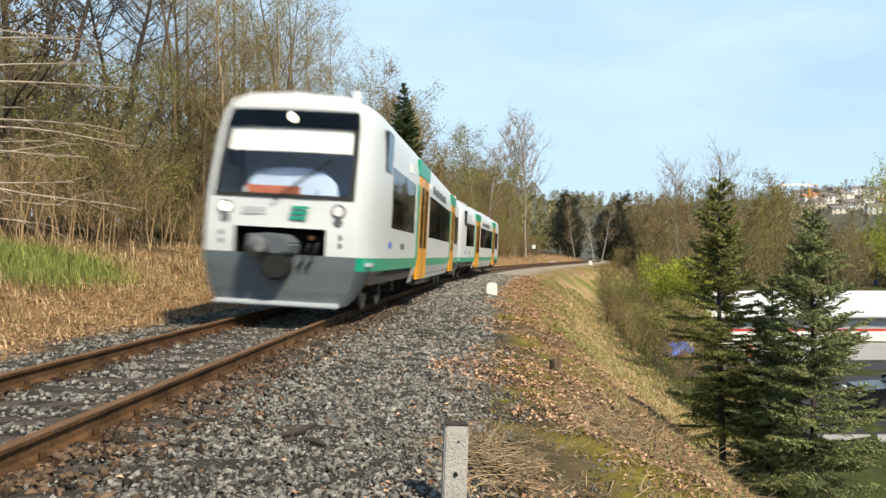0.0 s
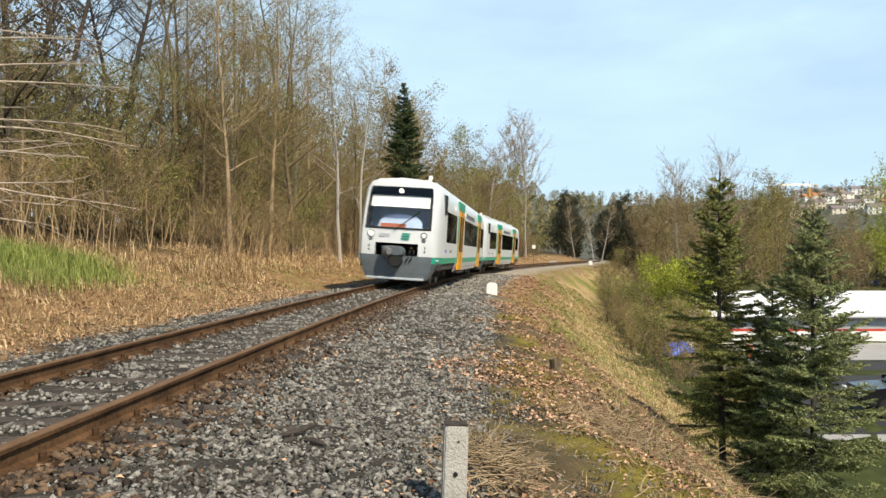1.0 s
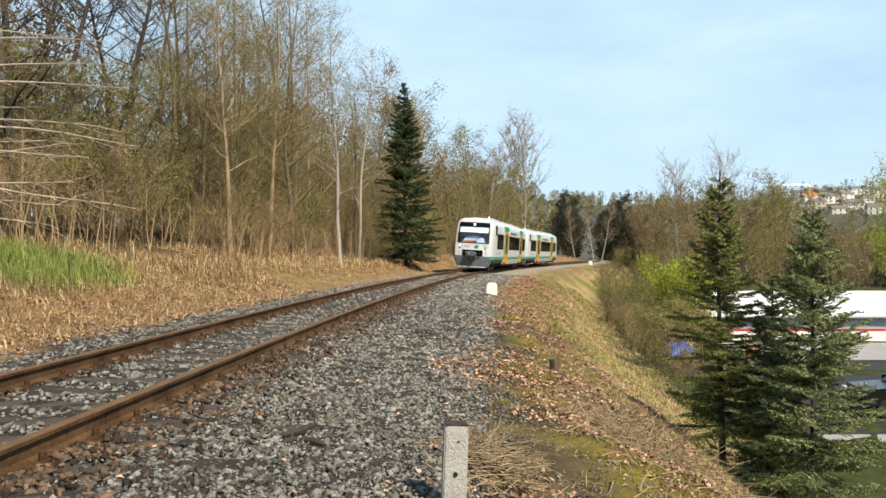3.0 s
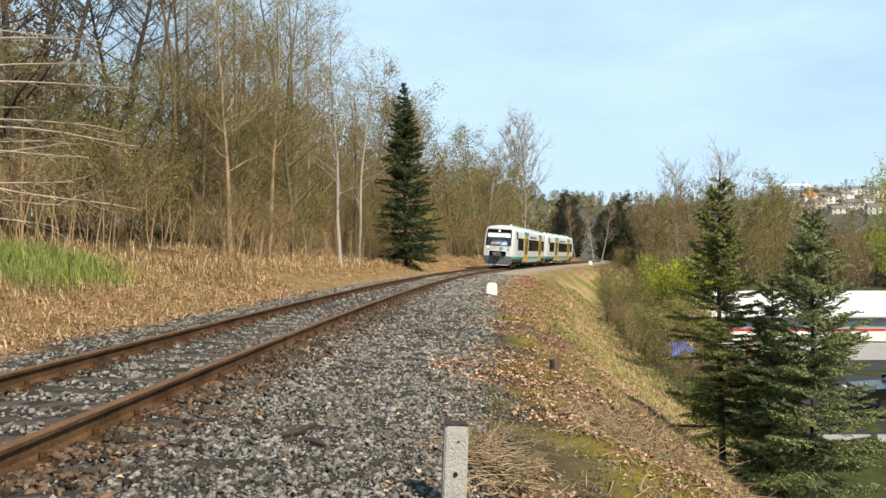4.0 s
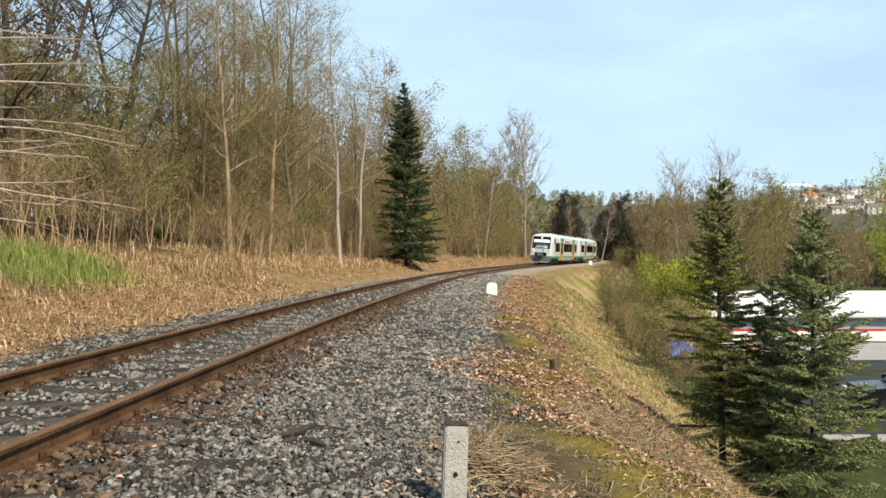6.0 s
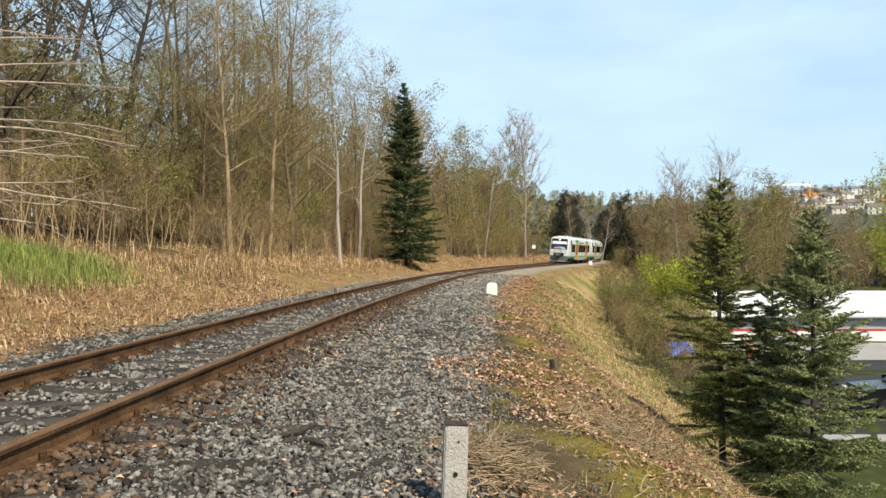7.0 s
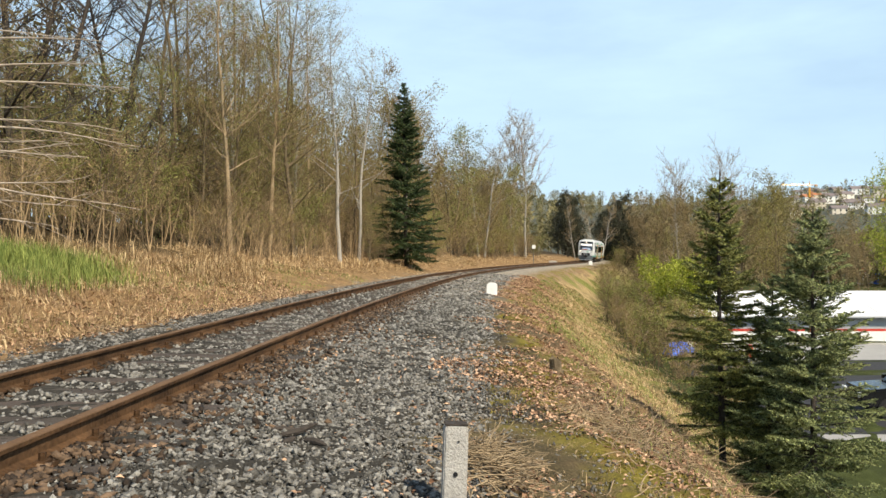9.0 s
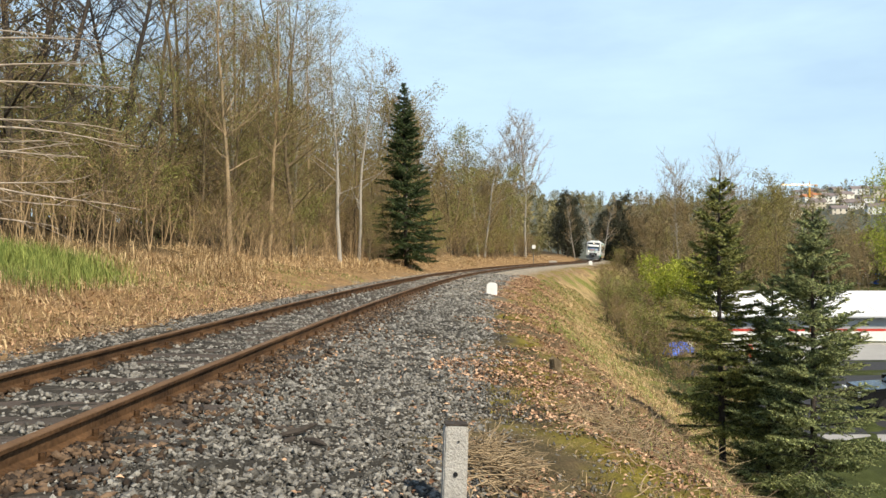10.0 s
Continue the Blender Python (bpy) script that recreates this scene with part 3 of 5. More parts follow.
    part("coupler_head", head, "paint_grey", coupler, bevel=0.03)
    part("coupler_cone", cyl(0.2, 0.3, pose(-0.2, -0.5, 1.1, 90, 0, 20), 16, 0.08), "steel", coupler)
    part("electric_box", cyl(0.24, 0.34, pose(0.02, -0.22, 0.83, 90, 0, 0), 18), "rubber", coupler, bevel=0.03)
    for x in (0.45, 0.58):
        part("air_hose", rod([(x, 0.1, 1.2), (x + 0.03, -0.16, 1.12), (x - 0.02, -0.2, 0.9), (x - 0.12, -0.08, 0.8)], 0.025), "rubber", coupler)
    part("hose_cock", cyl(0.04, 0.12, pose(0.5, 0.02, 1.28, 90, 0, 0), 12), "rust", coupler)
    # doors, windows and side details on both flanks
    for side in (-1, 1):
        def flank(x0, x1, y0, y1, z0, z1, bm=None):
            a, b = sorted((side * x0, side * x1))
            return box(a, b, y0, y1, z0, z1, bm=bm)
        for a, b in WINDOWS:
            win = part("side_window", flank(1.425, 1.452, a + 0.01, b - 0.01, 1.565, 2.695), "glass", car, "long dark tinted window")
            cuts = max(1, round((b - a) / 1.9))
            for k in range(1, cuts):
                y = a + (b - a) * k / cuts
                part("mullion", flank(1.44, 1.4575, y - 0.03, y + 0.03, 1.565, 2.695), "rubber", win)
        for a, b in DOORS:
            door = part("door", flank(1.40, 1.472, a, b, 0.47, 2.98), "paint_orange", car, "orange double sliding door", bevel=0.012)
            mid = (a + b) / 2
            part("gasket", flank(1.46, 1.476, mid - 0.025, mid + 0.025, 0.5, 2.96), "rubber", door)
            for y0, y1 in ((a + 0.28, mid - 0.16), (mid + 0.16, b - 0.28)):
                part("pane", flank(1.46, 1.475, y0, y1, 1.25, 2.75), "glass", door)
            part("green_panel", flank(1.36, 1.462, a - 0.25, b + 0.2, 3.0, 3.36), "paint_green", car, "green panel over the door")
            part("green_panel", flank(1.43, 1.4645, a - 0.42, a - 0.02, 0.98, 2.75), "paint_green", car)
            part("step", flank(1.3, 1.5, a + 0.1, b - 0.1, 0.36, 0.43), "under", car)
        part("cab_window", flank(1.30, 1.462, 1.35, 2.0, 2.55, 3.25), "glass", car, "narrow black cab side window")
        bm = bmesh.new()
        for k in range(11):
            flank(1.43, 1.4665, 10.4 + k * 0.42, 10.7 + k * 0.42, 2.84, 2.99 + 0.05 * (k % 3 == 0), bm=bm)
        part("side_lettering", bm, "paint_grey", car, "row of grey bars along the window band")
        for y in (4.9, 9.3):
            part("side_display", flank(1.40, 1.45, y, y + 0.5, 2.88, 3.06), "blind", car)
        for k, y in enumerate((1.95, 3.6)):
            part("badge", flank(1.45, 1.465, y, y + (0.35, 0.6)[k], 1.18, 1.3), "blue" if k == 0 else "paint_grey", car)
    # roof equipment
    for y0, y1, z in ((3.4, 7.2, 3.86), (8.6, 12.0, 3.84), (14.0, 18.4, 3.86), (19.8, 22.6, 3.84)):
        part("roof_unit", box(-0.85, 0.85, y0, y1, 3.62, z), "paint_white", car, "white roof equipment housing", bevel=0.05)
    horn = cyl(0.045, 0.36, pose(0.82, 1.35, 3.72, -25, 10, 0), 10, 0.08)
    part("horn", horn, "whitewash", car, "white roof horn")
    # bogies and machinery
    for y in (4.2, 20.4):
        bm = box(-1.05, -0.93, y - 1.5, y + 1.5, 0.42, 0.62)
        box(0.93, 1.05, y - 1.5, y + 1.5, 0.42, 0.62, bm=bm)
        box(-1.0, 1.0, y - 0.25, y + 0.25, 0.4, 0.6, bm=bm)
        for dy in (-0.9, 0.9):
            for x in (-1, 1):
                box(x - 0.12, x + 0.12, y + dy - 0.16, y + dy + 0.16, 0.25, 0.52, bm=bm)
                cyl(0.09, 0.3, Matrix.Translation((x * 1.02, y + dy * 0.35, 0.68)), 10, bm=bm)
        part("bogie", bm, "under", car, "grimy dark bogie frame")
    bm = bmesh.new()
    for y0, y1, z in ((7.0, 9.6, 0.32), (10.2, 12.9, 0.26), (13.4, 16.2, 0.3), (16.6, 18.2, 0.34)):
        box(-1.25, 1.25, y0, y1, z, 0.6, bm=bm)
    part("underfloor_box", bm, "under", car, bevel=0.03)
    wheels = [build_wheelset(car, y + dy) for y in (4.2, 20.4) for dy in (-0.9, 0.9)]
    tagged(car, "white diesel railcar with green stripe and orange doors" + (", leading" if leading else ", coupled behind"), "railcar", "train cars")
    return car, wheels


front_car, front_wheels = build_railcar(True)
rear_car, rear_wheels = build_railcar(False)

# station of the leading end at each second
RUN_T = [0, 0.5, 1, 1.5, 2, 2.5, 4, 5, 5.7, 7, 8.5, 10]
RUN_S = [13.044, 20.646, 28.239, 35.726, 43.217, 50.692, 73.525, 88.601, 99.037, 118.371, 140.288, 162.0]
_FIT = np.polyfit(RUN_T, RUN_S, 4)


def station(t):
    return float(np.polyval(_FIT, t))


def car_pose(s):
    a, b = beside(s + 4.2, 0), beside(s + 20.4, 0)
    d = (b - a).normalized()
    yaw, pitch = math.degrees(math.atan2(-d.x, d.y)), math.degrees(math.asin(d.z))
    start = a - d * 4.2 + Vector((0.1, 0, 0.055))
    return Matrix.Translation(start) @ pose(0, 0, 0, 0, 0, yaw) @ pose(0, 0, 0, pitch, 0, 0) @ pose(0, 0, 0, 0, math.degrees(cant(s + 12)), 0)


def motions():
    times = [k * 0.25 for k in range(41)]
    for car, gap in ((front_car, 0.0), (rear_car, 25.0)):
        walk(car, [(t, car_pose(station(t) + gap)) for t in times])
    spins = [k / 30 for k in range(301)]
    for hub in front_wheels + rear_wheels:
        place = hub.location.copy()
        walk(hub, [(t, Matrix.Translation(place) @ pose(0, 0, 0, math.degrees((station(t) - station(0)) / 0.385), 0, 0)) for t in spins])

# ---- plants: generators ----


def fast_mesh(name, verts, faces, *mats, index=None, smooth=False):
    """A mesh from arrays; all faces have the same number of corners."""
    verts, faces = np.asarray(verts, np.float32), np.asarray(faces, np.int32)
    me = bpy.data.meshes.new(name)
    k = faces.shape[1]
    me.vertices.add(len(verts))
    me.vertices.foreach_set("co", verts.reshape(-1))
    me.loops.add(faces.size)
    me.loops.foreach_set("vertex_index", faces.reshape(-1))
    me.polygons.add(len(faces))
    me.polygons.foreach_set("loop_start", np.arange(0, faces.size, k, dtype=np.int32))
    for m in mats:
        me.materials.append(M[m])
    if index is not None:
        me.polygons.foreach_set("material_index", np.asarray(index, np.int32))
    me.update(calc_edges=True)
    return me


def leaf_quads(points, size, rng, stretch=1.6):
    """Small pointed leaves, one at each point, turned at random."""
    p = np.asarray(points, float)
    n = len(p)
    a = rng.normal(size=(n, 3))
    a /= np.linalg.norm(a, axis=1)[:, None]
    b = np.cross(a, rng.normal(size=(n, 3)))
    b /= np.linalg.norm(b, axis=1)[:, None]
    s = (size * rng.uniform(0.6, 1.3, n))[:, None]
    v = np.stack([p - a * s * stretch / 2, p + b * s / 2, p + a * s * stretch / 2], 1).reshape(-1, 3)
    return v, np.arange(3 * n).reshape(n, 3)


def wander(rnd, start, d, length, steps, bend, lift=0.0):
    pts, d = [start.copy()], d.normalized()
    for _ in range(steps):
        d = (d + Vector((rnd.gauss(0, bend), rnd.gauss(0, bend), rnd.gauss(0, bend) + lift))).normalized()
        pts.append(pts[-1] + d * (length / steps))
    return pts


def taper(r0, r1, k):
    return [r0 + (r1 - r0) * i / (k - 1) for i in range(k)]


def tree_meshes(seed, h, spread, limbs, twigs, subs, leaves, leaf_size, bark, leaf, low=0.25, rise=0.75, r=None, lean=0.03, stems=1, wire=1.0):
    """Trunk-with-limbs mesh and crown mesh of a broad-leaved tree in early spring."""
    rnd, rng = random.Random(seed), np.random.default_rng(seed)
    wood, fine, thin, tips = [], [], [], []
    for stem in range(stems):
        hh = h * rnd.uniform(0.75, 1.0) if stems > 1 else h
        r0 = r or hh * 0.0095
        tilt = lean if stems == 1 else 0.22
        up = Vector((rnd.gauss(0, tilt), rnd.gauss(0, tilt), 1))
        base = Vector((0, 0, -0.15)) if stems == 1 else Vector((rnd.gauss(0, 0.15), rnd.gauss(0, 0.15), -0.1))
        trunk = wander(rnd, base, up, hh, 11, 0.05, 0.03)
        wood.append((trunk, [r0 * (1 - (i / 11.6) ** 0.9) + 0.006 for i in range(12)], 6 if stems == 1 else 4))
        for _ in range(limbs):
            f = low + (1 - low) * rnd.random() ** 0.85
            i = min(int(f * 11), 10)
            p = trunk[i].lerp(trunk[i + 1], f * 11 - i) if f < 1 else trunk[11]
            az = rnd.uniform(0, 2 * math.pi)
            slope = rise * rnd.uniform(0.6, 1.3)
            ln = spread * (1.1 - 0.62 * f) * rnd.uniform(0.5, 1.25)
            limb = wander(rnd, p, Vector((math.cos(az), math.sin(az), slope)), ln, 4, 0.13, 0.08)
            rl = max(0.008, r0 * 0.38 * (1.1 - f))
            wood.append((limb, taper(max(rl, 0.012 * wire), 0.004 * wire, 5), 3))
            for _ in range(twigs):
                g = rnd.uniform(0.2, 1.0) * 4
                j = min(int(g), 3)
                q = limb[j].lerp(limb[j + 1], g - j)
                d = (limb[j + 1] - limb[j]).normalized() + Vector((rnd.gauss(0, 0.6), rnd.gauss(0, 0.6), rnd.gauss(0.15, 0.5)))
                tw = wander(rnd, q, d, ln * rnd.uniform(0.2, 0.45), 2, 0.12, 0.03)
                if stems > 1 or wire > 1.25:
                    thin.append((tw[0], tw[2]))
                else:
                    fine.append(([tw[0], tw[2]], (0.007 * wire, 0.0025 * wire), 3))
                tips += tw
                for _ in range(subs):
                    w = tw[1].lerp(tw[2], rnd.random()) if rnd.random() < 0.6 else tw[0].lerp(tw[1], rnd.random())
                    d2 = (tw[2] - tw[0]).normalized() + Vector((rnd.gauss(0, 0.7), rnd.gauss(0, 0.7), rnd.gauss(0.1, 0.6)))
                    e = w + d2.normalized() * rnd.uniform(0.15, 0.45) * max(0.6, ln / 3)
                    thin.append((w, e))
                    tips.append(w.lerp(e, 0.6))
                    tips.append(e)
    v1, f1 = tubes(wood)
    trunk_mesh = mesh_from("trunk", v1, f1, bark, smooth=True)
    v2, f2 = tubes(fine)
    v2, f2 = np.array([tuple(v) for v in v2]).reshape(-1, 3), np.array(f2, int).reshape(-1, 4)
    f2 = np.concatenate([f2[:, [0, 1, 2]], f2[:, [0, 2, 3]]])
    if thin:
        a, b = np.array([tuple(q) for q, _ in thin]), np.array([tuple(q) for _, q in thin])
        w = np.cross(b - a, rng.normal(size=a.shape))
        w *= 0.005 * wire / (np.linalg.norm(w, axis=1)[:, None] + 1e-9)
        base = len(v2)
        v2 = np.concatenate([v2, np.stack([a - w, a + w, b], 1).reshape(-1, 3)])
        f2 = np.concatenate([f2, base + np.arange(3 * len(a)).reshape(-1, 3)])
    index = np.zeros(len(f2), np.int32)
    if leaves and tips:
        pick = rng.integers(0, len(tips), leaves)
        pts = np.array([tuple(p) for p in tips])[pick] + rng.normal(0, 0.28 if h > 6 else 0.1, (leaves, 3))
        v3, f3 = leaf_quads(pts, leaf_size, rng)
        f2 = np.concatenate([f2, f3 + len(v2)])
        v2 = np.concatenate([v2, v3])
        index = np.concatenate([index, np.ones(leaves, np.int32)])
    crown_mesh = fast_mesh("crown", v2, f2, "twig" if bark != "bark_dark" else "bark_dark", leaf, index=index)
    return trunk_mesh, crown_mesh


def spruce_meshes(seed, h, width, gap, count, twig_step, needle, per_twig, leaf, bare=0.06):
    """Trunk mesh and needled crown mesh of a spruce: whorls of drooping boughs with flat sprays."""
    rnd, rng = random.Random(seed), np.random.default_rng(seed)
    trunk = wander(rnd, Vector((0, 0, -0.2)), Vector((0, 0, 1)), h + 0.2, 9, 0.012, 0.02)
    wood = [(trunk, taper(h * 0.013, 0.008, 10), 7)]
    seg_a, seg_b = [], []
    z = h * bare
    while z < h * 0.985:
        f = z / h
        reach = width * (1 - f) ** 0.85 * (0.82 if f < 0.12 else 1.0)
        for k in range(count if f < 0.85 else 5):
            az = rnd.uniform(0, 2 * math.pi)
            ln = reach * rnd.uniform(0.62, 1.12) + 0.08
            slope = -0.28 + 0.85 * f ** 1.5 + rnd.gauss(0, 0.08)
            d = Vector((math.cos(az), math.sin(az), slope))
            base = Vector((trunk[min(9, int(f * 9))].x, trunk[min(9, int(f * 9))].y, z + rnd.uniform(-0.5, 0.5) * gap))
            bough = wander(rnd, base, d, ln, 5, 0.05, 0.06)
            wood.append((bough, taper(max(0.008, 0.016 * ln), 0.003, 6), 3))
            t = 0.12 * ln
            while t < ln:
                g = t / ln * 5
                j = min(int(g), 4)
                q = bough[j].lerp(bough[j + 1], g - j)
                along = (bough[j + 1] - bough[j]).normalized()
                sidew = along.cross(Vector((0, 0, 1))).normalized()
                for sgn in (-1, 1):
                    tl = min(0.5 * ln, 0.30 * (ln - t) + 0.12 * width ** 0.5) * rnd.uniform(0.6, 1.15)
                    e = q + (along * 0.75 + sidew * sgn * rnd.uniform(0.6, 1.0) + Vector((0, 0, rnd.uniform(-0.35, 0.12)))).normalized() * tl
                    seg_a.append(tuple(q))
                    seg_b.append(tuple(e))
                t += twig_step * rnd.uniform(0.7, 1.3)
            seg_a.append(tuple(bough[3]))
            seg_b.append(tuple(bough[5]))
        z += gap * rnd.uniform(0.75, 1.25)
    a, b = np.array(seg_a), np.array(seg_b)
    m = len(a)
    t = (np.arange(per_twig)[None, :] + rng.random((m, per_twig))) / per_twig
    p = a[:, None, :] + (b - a)[:, None, :] * t[..., None]
    d = (b - a) / (np.linalg.norm(b - a, axis=1)[:, None] + 1e-9)
    out = rng.normal(size=(m, per_twig, 3)) * np.array([1, 1, 0.7])
    out -= (out * d[:, None, :]).sum(-1, keepdims=True) * d[:, None, :]
    out /= np.linalg.norm(out, axis=-1, keepdims=True) + 1e-9
    tip = p + (out * 0.8 + d[:, None, :] * 0.65) * needle * rng.uniform(0.7, 1.2, (m, per_twig, 1))
    w = np.cross(out, d[:, None, :]) * needle * 0.26
    verts = np.stack([p - w, p + w, tip], 2).reshape(-1, 3)
    v1, f1 = tubes(wood)
    return mesh_from("trunk", v1, f1, "bark_dark", smooth=True), fast_mesh("crown", verts, np.arange(len(verts)).reshape(-1, 3), leaf)


def plant(name, meshes, x, y, turn, size, label, category, group, sink=0.0):
    top = empty(name)
    for part_name, me in zip(("trunk", "crown"), meshes):
        ob = new(part_name, me)
        ob.parent = top
    top.matrix_world = Matrix.Translation((x, y, ground_at(x, y) - sink)) @ pose(0, 0, 0, 0, 0, turn)
    top.scale = (size, size, size)
    return tagged(top, label, category, group)


def track_xy(s, n):
    """Places beside the track for arrays of stations and offsets."""
    x = np.interp(s, _S, _X) + n * np.cos(np.interp(s, _S, _TH))
    y = np.interp(s, _S, _Y) - n * np.sin(np.interp(s, _S, _TH))
    return x, y


# ---- the wood beside the track ----
KINDS = {
    "olive": (tree_meshes(11, 15, 4.2, 46, 7, 6, 6600, 0.06, "bark", "bud", low=0.1, rise=0.6, wire=1.3), "tall slender tree with olive spring buds"),
    "olive_b": (tree_meshes(12, 17, 4.4, 48, 7, 6, 7000, 0.06, "bark", "bud", low=0.12, rise=0.6, wire=1.3), "tall tree with thin olive spring foliage"),
    "pale": (tree_meshes(13, 16, 3.8, 44, 7, 6, 5600, 0.058, "bark_pale", "bud_green", low=0.15, rise=0.6, wire=1.3), "pale-barked tree with sparse fresh green buds"),
    "birch": (tree_meshes(14, 16, 3.6, 42, 8, 7, 6000, 0.054, "bark_birch", "bud", low=0.2, rise=0.8, wire=1.3), "white-barked birch with sparse spring buds"),
    "brown": (tree_meshes(15, 12, 3.8, 46, 8, 8, 6000, 0.052, "bark", "bud_brown", low=0.06, rise=0.6, wire=1.3), "leafless brown tree with dry catkins"),
    "dark": (tree_meshes(16, 16, 5.2, 40, 10, 8, 300, 0.05, "bark_dark", "bud_brown", low=0.2, rise=0.7, r=0.21, wire=2.3), "dark bare tree with spreading limbs"),
    "green": (tree_meshes(17, 9, 3.0, 38, 7, 5, 6000, 0.064, "bark", "bud_green", low=0.05, rise=0.6, wire=1.2), "young tree in fresh green leaf"),
}
FAR = {
    "olive": (tree_meshes(21, 14, 4.4, 38, 6, 4, 4600, 0.14, "bark", "bud", low=0.06, rise=0.6, wire=2.4), "distant tree with olive spring foliage"),
    "green": (tree_meshes(22, 13, 4.4, 38, 6, 4, 4600, 0.14, "bark_pale", "bud_green", low=0.06, rise=0.6, wire=2.4), "distant tree with fresh green foliage"),
    "brown": (tree_meshes(23, 13, 4.2, 40, 7, 5, 3800, 0.125, "bark", "bud_brown", low=0.06, rise=0.6, wire=2.4), "distant leafless brown spring tree"),
    "birch": (tree_meshes(24, 15, 3.4, 38, 7, 5, 2600, 0.11, "bark_birch", "bud_brown", low=0.2, rise=0.8, wire=2.6), "distant bare birch with white trunk"),
    "bare": (tree_meshes(29, 17, 6.4, 54, 9, 7, 200, 0.08, "bark_birch", "bud_brown", low=0.38, rise=1.25, lean=0.008, wire=3.0), "tall bare birch with fine crown of twigs"),
    "shade_dark": (tree_meshes(27, 15, 5.2, 40, 6, 3, 5000, 0.32, "bark_dark", "shade_leaf", low=0.04, rise=0.5, wire=3.0), "distant tree with shade put into its dark leaf colour"),
}
SPRUCE_FAR = spruce_meshes(31, 15, 3.5, 0.4, 9, 0.22, 0.15, 12, "needle_far")
rnd = random.Random(77)


def stand_tree(table, kind, s, n, size=1.0, group="trees of the wood"):
    meshes, label = table[kind]
    p = beside(s, n)
    return plant("tree", meshes, p.x, p.y, rnd.uniform(0, 360), size * rnd.uniform(0.9, 1.1), label, "tree", group, 0.05)


# the dark, bare group close to the left
for s, n, size in ((27, -13.5, 0.95), (30, -16.5, 1.05), (34, -15.0, 1.0), (25, -17.5, 0.9), (38, -19.0, 1.1), (31, -20.5, 1.1), (26, -15.2, 0.9), (29, -22, 1.05), (33, -18.4, 1.0), (24, -14.2, 0.85), (36.5, -13.6, 0.95), (39, -16.2, 1.05), (28.5, -18.2, 1.0), (35, -22, 1.1), (33, -26, 1.2)):
    stand_tree(KINDS, "dark", s, n, size)
for s, n, kind, size in ((24, -13, "brown", 0.6), (26.5, -15.2, "brown", 0.75), (33, -16.8, "green", 0.8), (32, -13.2, "green", 0.75), (29.5, -14.6, "brown", 0.8), (28, -23, "brown", 0.8),
                         (24, -20.5, "brown", 0.7), (40, -23, "brown", 0.8), (42, -13.2, "olive", 1.1), (44, -15.5, "olive_b", 1.05), (46, -12.4, "olive", 1.05), (49, -13.5, "green", 1.5), (52, -11.5, "olive_b", 0.95), (41, -11.6, "brown", 0.9)):
    stand_tree(KINDS, kind, s, n, size)
order = ["olive", "brown", "olive", "olive_b", "brown", "birch", "green", "olive_b", "brown", "pale"]
k = 0
for row, (n0, s0, s1, step) in enumerate(((-9.2, 36, 74, 3.0), (-12.5, 38, 78, 3.2), (-16.5, 43, 84, 4.0), (-22.5, 52, 84, 9.0))):
    s = s0
    while s < s1:
        kind = order[k % len(order)]
        if row == 0 and kind in ("olive_b", "pale") and s < 40:
            kind = "brown"
        size = (0.8, 1.0, 1.08, 1.15)[row] * (0.8 if s > 60 else 1.08 if s > 38 else 1.0)
        if not (s > 53 and s < 66 and row == 0):
            stand_tree(KINDS, kind, s + rnd.uniform(-1, 1), n0 + rnd.uniform(-1.3, 1.3), size)
        s += step * rnd.uniform(0.8, 1.25)
        k += 1
# low green trees in the gap behind the grass, and the tall straight stems
for s, n, kind, size in ((29, -11.2, "green", 0.7), (33, -11.0, "green", 0.85), (27, -12.5, "green", 0.75), (40.5, -10.2, "green", 0.6), (47, -9.4, "green", 0.6), (62, -7.2, "green", 0.5), (66, -7.0, "green", 0.5)):
    stand_tree(KINDS, kind, s, n, size)
# further along the curve
far_order = ["olive", "brown", "green", "olive", "birch", "brown"]
for n0, s0, s1, step in ((-8.5, 74, 134, 4.6), (-13, 76, 138, 5.5), (-19, 86, 140, 7.0)):
    s = s0
    while s < s1:
        stand_tree(FAR, far_order[k % 6], s, n0 + rnd.uniform(-1.2, 1.2), 1.05 if s < 100 else 0.9)
        s += step * rnd.uniform(0.8, 1.2)
        k += 1
stand_tree(FAR, "bare", 128, -6.6, 1.15)
stand_tree(FAR, "bare", 131, -8.8, 1.12)
stand_tree(FAR, "birch", 104, -7.2, 1.0)
p = beside(58.5, -4.75)
edge_spruce = plant("spruce", SPRUCE_FAR, p.x, p.y, 40, 0.9, "tall dark green spruce at the wood's edge", "spruce", "spruces")
edge_spruce.matrix_world = Matrix.Translation((p.x, p.y, ground_at(p.x, p.y))) @ pose(0, 0, 0, 0, -1.8, 0) @ pose(0, 0, 0, 0, 0, 40) @ Matrix.Scale(0.9, 4)
for s, n, kind, size in ((54, -6.3, "brown", 0.42), (52.5, -6.0, "green", 0.42), (55.5, -6.7, "olive", 0.45), (56, -5.8, "brown", 0.3), (57.2, -8.2, "olive", 0.75), (64, -7.0, "brown", 0.6), (68, -7.6, "olive", 0.62)):
    stand_tree(KINDS, kind, s, n, size)
# single pale stems before the wood
for s, n, kind, size in ((36, -8.7, "pale", 1.0), (48, -6.7, "birch", 0.9), (41, -8.6, "pale", 0.85), (53, -6.8, "birch", 0.8), (66, -6.3, "birch", 0.75)):
    stand_tree(KINDS, kind, s, n, size)
